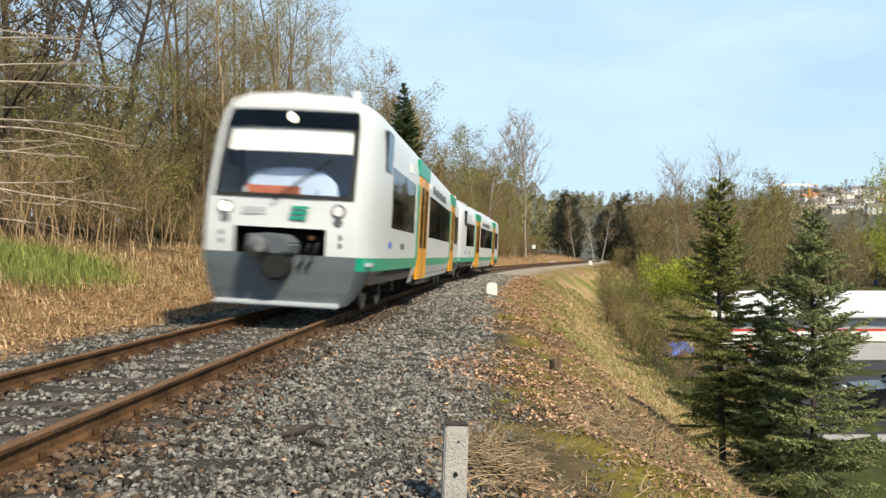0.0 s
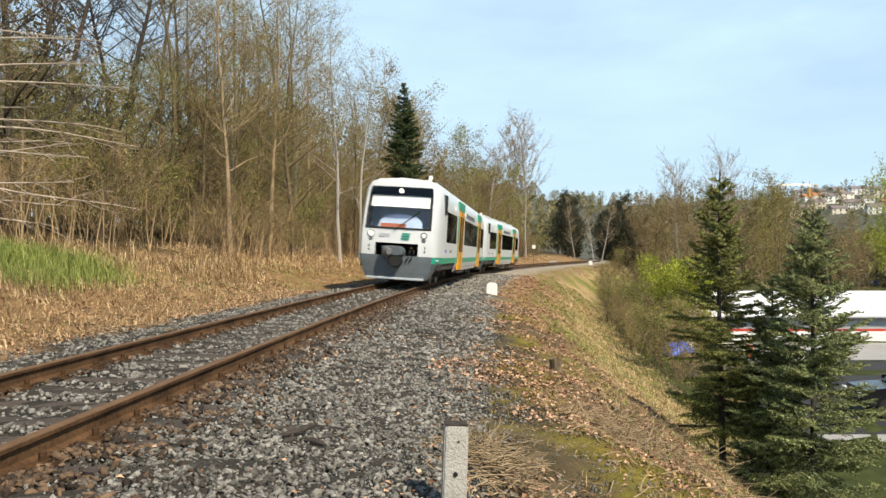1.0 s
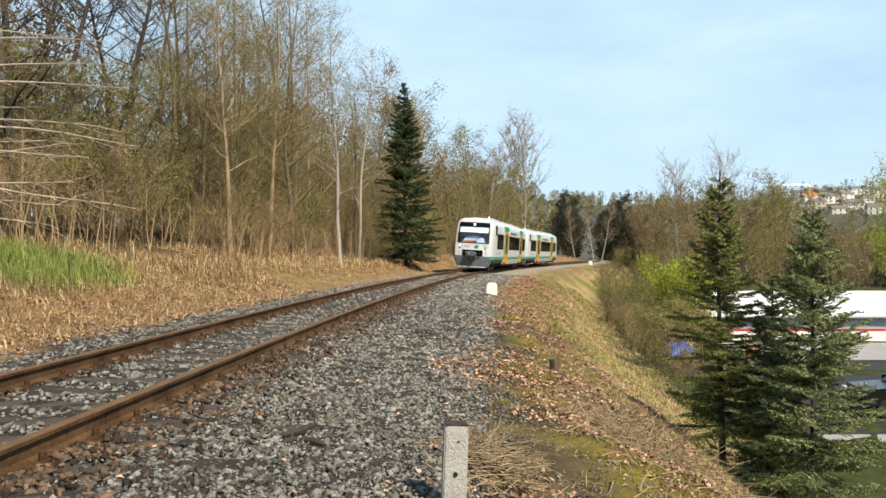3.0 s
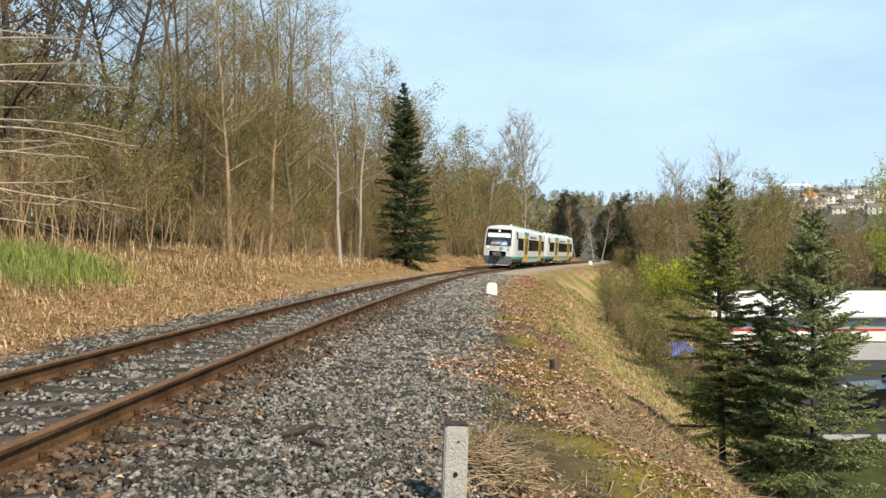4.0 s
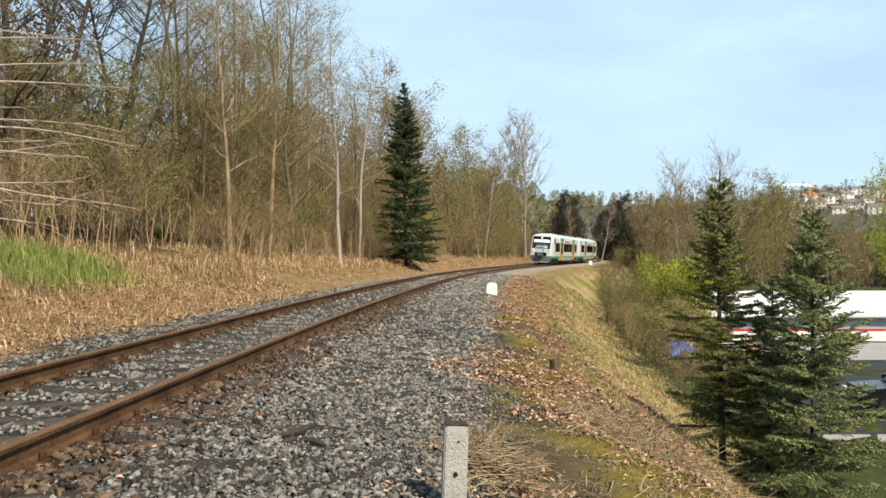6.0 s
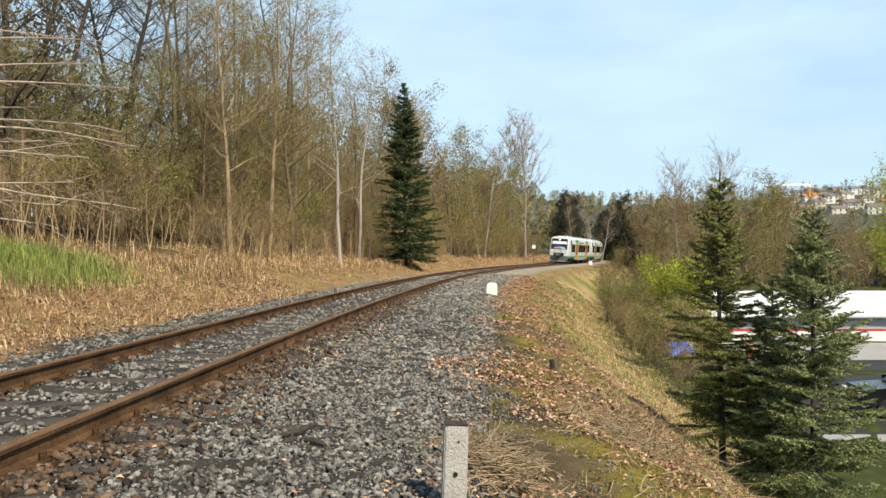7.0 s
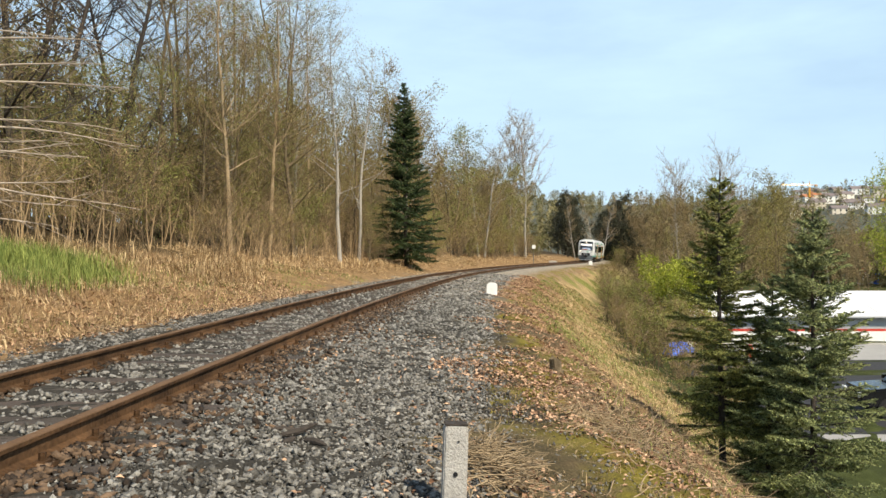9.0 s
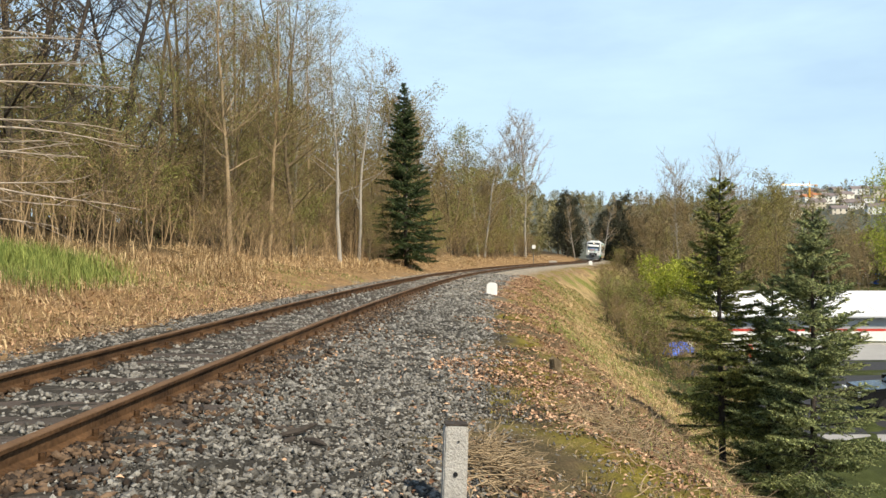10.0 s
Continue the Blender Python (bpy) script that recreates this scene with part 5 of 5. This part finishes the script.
def build_marker_post():
    x, y = 0.05, 4.55
    z = ground_at(x, y) - 0.2
    top = empty("marker_post")
    bm = prism([(-0.068, -0.3), (0.068, -0.3), (0.066, 0.665), (0.055, 0.685), (-0.055, 0.685), (-0.066, 0.665)], "y", -0.065, 0.065)
    bmesh.ops.bevel(bm, geom=bm.edges[:], offset=0.008, segments=2, affect="EDGES", clamp_overlap=True)
    part("shaft", bm, "concrete", top)
    part("socket", cyl(0.013, 0.02, pose(0.0, -0.062, 0.42, 90, 0, 0), 16), "dark", top, "small dark drilled hole")
    part("socket", cyl(0.006, 0.02, pose(0.012, -0.062, 0.60, 90, 0, 0), 12), "dark", top)
    part("cap", box(-0.062, 0.062, -0.06, 0.06, 0.683, 0.692), "bark_dark", top, "dark weathered top face")
    top.matrix_world = Matrix.Translation((x, y, z)) @ pose(0, 0, 0, -1.5, 2.0, 4)
    tagged(top, "weathered grey concrete marker post with a drilled hole", "post")


def build_white_stone(s, n, size):
    outline = [(-0.23, -0.2), (0.23, -0.2), (0.225, 0.38), (0.20, 0.47), (0.13, 0.52), (0.0, 0.54), (-0.13, 0.52), (-0.20, 0.47), (-0.225, 0.38)]
    bm = prism([(a * size, b * size) for a, b in outline], "y", -0.09 * size, 0.09 * size)
    stone = part("marker_stone", bm, "whitewash", bevel=0.018 * size)
    p = beside(s, n)
    stone.matrix_world = Matrix.Translation((p.x, p.y, ground_at(p.x, p.y))) @ pose(0, 0, 0, 0, 3, -8)
    tagged(stone, "whitewashed rounded marker stone beside the track", "marker stone", "marker stones")


def build_sign():
    top = empty("track_sign")
    part("pole", cyl(0.04, 2.7, Matrix.Translation((0, 0, 1.25)), 12), "steel", top)
    part("plate", box(-0.24, 0.24, -0.06, -0.04, 2.2, 2.72), "whitewash", top, "white plate with dark left edge", bevel=0.01)
    part("plate_edge", box(-0.3, -0.24, -0.07, -0.03, 2.2, 2.72), "dark", top)
    p = beside(113, -2.5)
    top.matrix_world = Matrix.Translation((p.x, p.y, ground_at(p.x, p.y))) @ pose(0, 0, 0, 0, 2, -10)
    tagged(top, "white sign plate on a thin steel pole", "railway sign")
    cover = empty("cable_trough")
    part("lid", box(-0.6, 0.6, -0.35, 0.35, 0.3, 0.42), "concrete", cover, bevel=0.02)
    part("side_wall", box(-0.6, 0.6, -0.35, -0.25, -0.1, 0.3), "concrete", cover)
    part("side_wall", box(-0.6, 0.6, 0.25, 0.35, -0.1, 0.3), "concrete", cover)
    p = beside(132, -3.0)
    cover.matrix_world = Matrix.Translation((p.x, p.y, ground_at(p.x, p.y)))
    tagged(cover, "grey concrete cable trough beside the track", "cable trough")


def build_stump(x, y, r, h, label):
    rn = random.Random(int(x * 100))
    bm = bmesh.new()
    rings = []
    for k, (f, z) in enumerate(((1.5, -0.1), (1.12, 0.05), (1.0, h * 0.6), (0.95, h))):
        rings.append([bm.verts.new((math.cos(a) * r * f * rn.uniform(0.85, 1.12), math.sin(a) * r * f * rn.uniform(0.85, 1.12), z + (rn.uniform(-0.09, 0.06) if k == 3 else 0))) for a in [2 * math.pi * i / 14 for i in range(14)]])
    for a, b in zip(rings, rings[1:]):
        for i in range(14):
            bm.faces.new((a[i], a[(i + 1) % 14], b[(i + 1) % 14], b[i]))
    bm.faces.new(rings[-1])
    st = part("tree_stump", bm, "bark")
    st.matrix_world = Matrix.Translation((x, y, ground_at(x, y))) @ pose(0, 0, 0, 8, -6, 0)
    tagged(st, label, "stump", "stumps of the slope")


build_marker_post()
build_white_stone(31.0, 3.25, 0.88)
build_white_stone(130, 3.2, 1.25)
build_sign()
build_stump(1.55, 11.2, 0.085, 0.2, "short weathered brown stump among fallen leaves")
build_stump(2.05, 9.6, 0.07, 0.1, "low broken grey-brown stump on the slope")
for i, (x, y, ln, turn) in enumerate(((-1.0, 5.75, 0.32, 10), (-0.88, 5.6, 0.24, -25), (-1.14, 5.9, 0.2, 30), (-1.05, 5.55, 0.14, 70))):
    rr = random.Random(i + 40)
    pts = wander(rr, Vector((-ln / 2, 0, 0.02)), Vector((1, 0, 0.02)), ln, 5, 0.14)
    v, f = tubes([(pts, [0.008, 0.02, 0.026, 0.022, 0.018, 0.006], 7)])
    ob = new("bark_piece", mesh_from("bark_piece", v, f, "bark_dark"))
    ob.matrix_world = Matrix.Translation((x, y, ground_at(x, y) + 0.01)) @ pose(0, 0, 0, 0, 0, turn)
    tagged(ob, "dark rotten bark piece lying on the gravel", "bark piece", "bark pieces on the gravel")

# ---- the yard in the valley ----
YARD = -4.08


def build_yard():
    for name, mat, x0, x1, y0, y1, dz, label in (("road", "paving", 9, 70, 40, 47, 0.03, "pale paved lane beside the low shed"), ("parking_area", "asphalt", 10.2, 60, 23.2, 39.996, 0.045, "dark asphalt parking area below the embankment"), ("pavement", "paving", 10.6, 60, 21.2, 23.196, 0.05, "pale paved strip beside the parking area")):
        ob = part(name, box(x0, x1, y0, y1, YARD - 0.5, YARD + dz), mat)
        tagged(ob, label, "road", kind="structure")
    kerb = part("kerb", box(9, 70, 47.0, 47.2, YARD - 0.4, YARD + 0.13), "concrete", bevel=0.015)
    tagged(kerb, "pale concrete kerb between lane and lawn", "kerb", kind="structure")
    shed = empty("low_shed")
    x0, x1, y0, y1 = 17.4, 58.0, 50.2, 59.0
    eave, ridge = -2.62, -1.35
    part("wall", box(x0, x1, y0, y0 + 0.2, -3.42, eave + 0.05), "wall_grey", shed, "grey sheet-metal wall")
    part("plinth", box(x0 - 0.01, x1, y0 - 0.02, y0 + 0.2, YARD - 0.4, -3.56), "whitewash", shed, "white painted plinth")
    part("red_band", box(x0 - 0.01, x1, y0 - 0.03, y0 + 0.2, -3.555, -3.425), "red", shed, "red band along the wall")
    part("gable_wall", box(x0, x0 + 0.2, y0 + 0.21, y1, YARD - 0.4, eave), "wall_grey", shed)
    part("back_wall", box(x0, x1, y1, y1 + 0.2, YARD - 0.4, eave), "wall_grey", shed)
    for k, (a, b) in enumerate((((y0 - 0.3, eave - 0.05), ((y0 + y1) / 2, ridge)), (((y0 + y1) / 2, ridge), (y1 + 0.7, eave - 0.12)))):
        bm = prism([(a[0], a[1]), (b[0], b[1]), (b[0], b[1] + 0.09), (a[0], a[1] + 0.09)], "x", 15.3, x1 + 0.5)
        roof = part("roof", bm, "roof_white", shed, "white sheet roof")
        if k == 0:
            x = 16.5
            while x < x1:
                seam = prism([(a[0], a[1] + 0.091), (b[0], b[1] + 0.091), (b[0], b[1] + 0.12), (a[0], a[1] + 0.12)], "x", x, x + 0.05)
                part("seam", seam, "roof_white", roof)
                x += 1.15
    part("gutter", rod([(15.3, y0 - 0.38, eave - 0.06), (x1 + 0.5, y0 - 0.38, eave - 0.06)], 0.07, 10), "wall_grey", shed)
    for y in (y0 - 0.3, y1):
        part("post", box(15.45, 15.57, y, y + 0.12, YARD - 0.3, eave), "whitewash", shed, "thin white carport post")
    tagged(shed, "long low shed with white roof and grey wall", "shed")
    # blue tarpaulin over a stack of crates
    top = empty("covered_stack")
    part("crate", box(-0.6, 0.55, -0.5, 0.5, 0.0, 0.62), "bark", top, bevel=0.02)
    part("crate", box(0.6, 1.4, -0.45, 0.4, 0.0, 0.75), "dark", top, bevel=0.02)
    bm = bmesh.new()
    bmesh.ops.create_grid(bm, x_segments=16, y_segments=14, size=1)
    for v in bm.verts:
        e = max(abs(v.co.x), abs(v.co.y))
        v.co = Vector((v.co.x * 0.75 + 0.02 * math.sin(9 * v.co.y), v.co.y * 0.65, 0.72 - 0.42 * max(0, e - 0.72) / 0.28 + 0.09 * math.sin(3 * v.co.x + 1) + 0.03 * math.sin(8 * v.co.x + 5 * v.co.y)))
    bmesh.ops.solidify(bm, geom=bm.faces[:], thickness=0.012)
    part("tarpaulin", bm, "blue", top, "bright blue crumpled tarpaulin", smooth=True)
    part("white_sack", box(0.2, 0.6, -0.6, -0.2, 0.62, 0.9), "whitewash", top, bevel=0.08)
    top.matrix_world = Matrix.Translation((11.75, 40.6, YARD + 0.03)) @ pose(0, 0, 0, 0, 0, 12)
    tagged(top, "crates under a bright blue tarpaulin beside the lane", "covered crates")
    bin_ = empty("waste_bin")
    part("body", prism([(-0.12, 0), (0.12, 0), (0.15, 0.55), (-0.15, 0.55)], "y", -0.15, 0.15), "red", bin_, bevel=0.02)
    part("lid", box(-0.16, 0.16, -0.17, 0.17, 0.56, 0.6), "red", bin_, bevel=0.02)
    bin_.matrix_world = Matrix.Translation((15.55, 41.5, YARD + 0.03))
    tagged(bin_, "red plastic waste bin standing beside the lane", "waste bin")


build_yard()


def build_car(x, y, turn, paint, label, size=1.0):
    car = empty("parked_car")
    side = [(-2.15, 0.32), (2.12, 0.32), (2.16, 0.62), (2.05, 0.86), (1.15, 0.96), (0.55, 1.38), (0.1, 1.45), (-0.95, 1.44), (-1.55, 1.34), (-2.0, 0.98), (-2.18, 0.9), (-2.2, 0.55)]
    low = [(-2.15, 0.32), (2.12, 0.32), (2.16, 0.62), (2.05, 0.86), (1.15, 0.95), (-1.9, 0.99), (-2.18, 0.9), (-2.2, 0.55)]
    bm = prism(low, "y", -0.87, 0.87)
    part("body", bm, paint, car, bevel=0.06, smooth=False)
    roof = [(0.95, 0.96), (0.45, 1.38), (0.05, 1.45), (-0.95, 1.44), (-1.5, 1.33), (-1.85, 0.98)]
    bm = prism(roof, "y", -0.72, 0.72)
    for v in bm.verts:
        if v.co.z < 1.1:
            v.co.y *= 1.16
    part("cabin", bm, "glass", car, "dark tinted cabin glass", bevel=0.03)
    part("roof", prism([(0.5, 1.40), (0.05, 1.46), (-0.95, 1.455), (-1.5, 1.35), (-1.48, 1.39), (-0.95, 1.49), (0.05, 1.495), (0.52, 1.43)], "y", -0.7, 0.7), paint, car, bevel=0.01)
    for px in (-0.35, 0.62):
        for sy in (-1, 1):
            bm = prism([(px, 0.98), (px + 0.07, 0.98), (px - 0.02 if px > 0 else px + 0.05, 1.42), (px - 0.1 if px > 0 else px - 0.02, 1.42)], "y", sy * 0.76 - 0.03, sy * 0.76 + 0.03)
            part("pillar", bm, paint, car)
    for wx in (-1.32, 1.33):
        for sy in (-1, 1):
            tyre = part("wheel", cyl(0.32, 0.2, pose(wx, sy * 0.8, 0.32, 90, 0, 0), 28), "rubber", car)
            part("rim", cyl(0.2, 0.21, pose(wx, sy * 0.805, 0.32, 90, 0, 0), 20), "under", tyre)
    for sy in (-0.62, 0.62):
        part("headlight", box(2.05, 2.17, sy - 0.18, sy + 0.18, 0.62, 0.78), "blind", car, bevel=0.02)
        part("tail_light", box(-2.23, -2.12, sy - 0.14, sy + 0.14, 0.68, 0.9), "red", car, bevel=0.02)
        part("mirror", box(0.72, 0.86, sy * 1.55 - 0.08, sy * 1.55 + 0.08, 0.98, 1.12), paint, car, bevel=0.02)
    car.matrix_world = Matrix.Translation((x, y, YARD + 0.045)) @ pose(0, 0, 0, 0, 0, turn)
    car.scale = (size, size, size)
    tagged(car, label, "car", "parked cars")


build_car(15.3, 26.0, 172, "car_black", "black parked car with shiny roof on dark asphalt", 1.03)


def build_kiosk():
    top = empty("roadside_kiosk")
    part("cabin", box(-1.0, 1.0, -1.0, 1.0, 0, 2.3), "whitewash", top, bevel=0.04)
    part("roof", box(-1.15, 1.15, -1.15, 1.15, 2.3, 3.0), "red", top, "red roof fascia", bevel=0.05)
    part("doorway", box(1.3, 2.4, -0.9, 0.9, 0, 2.4), "blue", top, "dark blue cabin door", bevel=0.03)
    part("canopy", box(1.0, 5.4, -1.2, 1.2, 2.6, 3.0), "red", top, bevel=0.03)
    part("post", box(5.1, 5.3, -0.1, 0.1, 0, 2.6), "wall_grey", top)
    top.matrix_world = Matrix.Translation((76.5, 148, ground_at(76.5, 148)))
    tagged(top, "white kiosk with red roof beside the road", "kiosk")
    lane = part("far_road", box(40, 130, 139, 144, -4.6, -4.12), "asphalt")
    tagged(lane, "distant grey road across the valley floor", "road", kind="structure")


build_kiosk()

# ---- the town on the far hillside ----


def build_house(x, y, w, d, h, pitch, wall, roof, turn, storeys, bays):
    house = empty("house")
    part("wall", box(-w / 2, w / 2, -d / 2, d / 2, -8, h), wall, house)
    bm = prism([(-d / 2 - 0.4, h), (d / 2 + 0.4, h), (0, h + pitch)], "x", -w / 2 - 0.3, w / 2 + 0.3)
    rf = part("roof", bm, roof, house)
    part("chimney", box(w * 0.2, w * 0.2 + 0.8, -0.4, 0.4, h + pitch * 0.4, h + pitch + 1.0), "tiles_dark", rf)
    for k in range(storeys):
        for b in range(bays):
            cx = -w / 2 + (b + 0.5) * w / bays
            z = h - (k + 1) * 2.9 + 0.9
            win = part("window", box(cx - 0.55, cx + 0.55, -d / 2 - 0.06, -d / 2 - 0.01, z, z + 1.45), "glass", house)
            part("sill", box(cx - 0.7, cx + 0.7, -d / 2 - 0.15, -d / 2 - 0.012, z - 0.12, z - 0.02), "whitewash", win)
    house.matrix_world = Matrix.Translation((x, y, ground_at(x, y))) @ pose(0, 0, 0, 0, 0, turn)
    walls = {"render_cream": "cream", "whitewash": "white", "tiles_orange": "orange"}[wall]
    roofs = {"tiles_dark": "dark", "tiles_orange": "orange"}[roof]
    tagged(house, f"distant {walls} rendered house with {roofs} tiled roof", "house", "houses of the town")


rnd_town = random.Random(12)
for i in range(30):
    y = 590 + (i * 7 % 10) * 40 + rnd_town.uniform(-14, 14)
    x = y * (0.425 + (i * 0.37 % 1) * 0.15)
    build_house(x, y, rnd_town.choice([8, 10, 12, 16]), 8, rnd_town.choice([4, 5, 6, 7.5]), rnd_town.choice([2.5, 3, 3.5]), rnd_town.choice(["render_cream", "whitewash", "render_cream"]),
                "tiles_orange" if i % 9 == 4 else "tiles_dark", rnd_town.uniform(-35, 25), 3, 3)


def build_church():
    top = empty("church")
    part("nave", box(-6, 14, -5, 5, -6, 11), "render_cream", top)
    part("roof", prism([(-5.6, 11), (5.6, 11), (0, 17)], "x", -6.3, 14.3), "tiles_orange", top)
    part("tower", box(-10, -5.8, -2.6, 2.6, -6, 19), "tiles_orange", top, "orange-brown square tower")
    part("spire", cyl(3.2, 8, Matrix.Translation((-7.9, 0, 23)), 4, 0.1), "tiles_dark", top)
    top.matrix_world = Matrix.Translation((338, 742, ground_at(338, 742))) @ pose(0, 0, 0, 0, 0, 15)
    top.scale = (0.45, 0.45, 0.45)
    tagged(top, "distant church with orange roof and pointed tower", "church")


build_church()



def build_crane():
    top = empty("tower_crane")
    part("mast", box(-0.7, 0.7, -0.7, 0.7, -8, 17), "paint_orange", top, "orange lattice mast")
    part("jib", prism([(-0.5, 17.0), (0.5, 17.0), (0, 18.0)], "x", -24, 1.2), "paint_orange", top)
    part("counter_jib", box(1.2, 7, -0.5, 0.5, 17.0, 17.6), "paint_orange", top)
    part("counterweight", box(5.2, 7, -0.8, 0.8, 15.6, 17.0), "concrete", top)
    part("cab", box(-1.0, 0.8, -1.4, -0.7, 15.2, 17.0), "whitewash", top)
    part("apex", cyl(0.6, 3.4, Matrix.Translation((0, 0, 19.2)), 4, 0.1), "paint_orange", top)
    top.matrix_world = Matrix.Translation((314.5, 700, ground_at(314.5, 700)))
    tagged(top, "distant orange tower crane standing over the town", "crane")


build_crane()

# ---- ballast stones ----


def stone_shape(rng):
    """A broken stone: a block with its corners pushed in and out."""
    v = np.array([(-1, -1, -1), (1, -1, -1), (1, 1, -1), (-1, 1, -1), (-1, -1, 1), (1, -1, 1), (1, 1, 1), (-1, 1, 1)], float) * 0.66
    return v * rng.uniform(0.3, 1.35, (8, 3)) * np.array([1.1, 0.8, 0.5])


STONE_FACES = np.array([(0, 2, 1), (0, 3, 2), (4, 5, 6), (4, 6, 7), (0, 1, 5), (0, 5, 4), (1, 2, 6), (1, 6, 5), (2, 3, 7), (2, 7, 6), (3, 0, 4), (3, 4, 7)])


def ballast_stones():
    rng = np.random.default_rng(21)
    forms = np.stack([stone_shape(rng) for _ in range(24)])

    at = np.array(SLEEPER_S)

    def heap(s, n, size, lift):
        # most of the sleepers' tops and ends lie bare
        off = np.abs(s[:, None] - at[None, :]).min(1)
        bare = (off < 0.115) & (np.abs(n) < 1.22) & (rng.random(len(s)) < 0.88)
        s, n, size, lift = s[~bare], n[~bare], size[~bare], lift[~bare]
        m = len(s)
        x, y = track_xy(s, n)
        z = height(x, y) + lift
        u, w, q = rng.random(m), rng.random(m), rng.random(m)
        a, b, c, d = np.sqrt(1 - u) * np.sin(2 * np.pi * w), np.sqrt(1 - u) * np.cos(2 * np.pi * w), np.sqrt(u) * np.sin(2 * np.pi * q), np.sqrt(u) * np.cos(2 * np.pi * q)
        rot = np.stack([1 - 2 * (b * b + c * c), 2 * (a * b - c * d), 2 * (a * c + b * d), 2 * (a * b + c * d), 1 - 2 * (a * a + c * c), 2 * (b * c - a * d), 2 * (a * c - b * d), 2 * (b * c + a * d), 1 - 2 * (a * a + b * b)], -1).reshape(m, 3, 3)
        v = np.einsum("mij,mkj->mki", rot, forms[rng.integers(0, 24, m)]) * size[:, None, None]
        v[..., 2] *= 0.8
        v += np.stack([x, y, z], -1)[:, None, :]
        f = (np.arange(m) * 8)[:, None, None] + STONE_FACES[None]
        return v.reshape(-1, 3), f.reshape(-1, 3)

    # s, n, size and lift of each heap
    def spread(count, s0, s1, n0, n1, power=1.0):
        s = s0 + (s1 - s0) * rng.random(count) ** power
        return s, rng.uniform(n0, n1, count) + np.where(n1 > 3, np.abs(rng.normal(0, 0.2, count)) * (rng.random(count) < 0.3), 0)
    bed = tagged(empty("ballast_bed"), "loose grey broken stone ballast round the track", "ballast", kind="structure")
    lots = []
    for count, s0, s1, n0, n1, power, size, lift in ((17000, 3.0, 12, 1.0, 3.3, 1.15, 0.027, 0.002), (9500, 11, 26, 0.85, 3.5, 1.2, 0.036, 0.002), (3000, 24, 60, 0.9, 3.3, 1.2, 0.07, 0.0),
                                                     (8500, 3.0, 16, -0.68, 0.68, 1.1, 0.027, 0.004), (3000, 14, 45, -0.68, 0.68, 1.3, 0.042, 0.008),
                                                     (7000, 5.5, 24, -2.75, -0.82, 1.2, 0.029, 0.004), (2000, 22, 60, -2.6, -0.85, 1.2, 0.05, 0.01), (5500, 3.3, 13, 3.0, 5.3, 1.2, 0.015, 0.0), (8000, 3.0, 9, 0.9, 3.4, 1.1, 0.017, 0.016)):
        s, n = spread(count, s0, s1, n0, n1, power)
        lots.append(heap(s, n, size * np.clip(rng.lognormal(-0.1, 0.42, count), 0.35, 2.0), lift + rng.uniform(-0.008, 0.01, count)))
    v, f, base = [], [], 0
    for a, b in lots:
        v.append(a)
        f.append(b + base)
        base += len(a)
    rest = new("loose_stone", fast_mesh("loose_stone", np.concatenate(v), np.concatenate(f), "stone"))
    rest.parent = bed
    tagged(rest, "grey crushed stone", kind="stuff")
    # rust-stained stones close to the rails
    s = np.concatenate([3 + 26 * rng.random(7000) ** 1.3, 3 + 20 * rng.random(1800) ** 1.3])
    n = np.concatenate([0.83 + rng.exponential(0.2, 7000), rng.choice([-0.64, 0.62, -0.88], 1800) + rng.normal(0, 0.06, 1800)])
    a, b = heap(s, n, 0.036 * rng.uniform(0.5, 1.5, len(s)), 0.018 + rng.uniform(-0.008, 0.012, len(s)))
    rusty = new("rusty_stone", fast_mesh("rusty_stone", a, b, "rusty_stone"))
    rusty.parent = bed
    tagged(rusty, "rust-brown stone", kind="stuff")
    # the nearest stones one by one
    shapes = []
    for k in range(12):
        shapes.append(fast_mesh("stone", forms[k], STONE_FACES, "stone_piece"))
    s, n = rng.uniform(3.75, 5.3, 300), rng.uniform(1.5, 3.3, 300)
    x, y = track_xy(s, n)
    for k in range(300):
        ob = new("stone", shapes[k % 12])
        ob.parent = bed
        z = ground_at(x[k], y[k]) + 0.022
        size = 0.028 * rng.uniform(0.7, 1.3)
        ob.matrix_world = Matrix.Translation((x[k], y[k], z)) @ pose(0, 0, 0, rng.uniform(-40, 40), rng.uniform(-40, 40), rng.uniform(0, 360)) @ Matrix.Scale(size, 4)


ballast_stones()

motions()
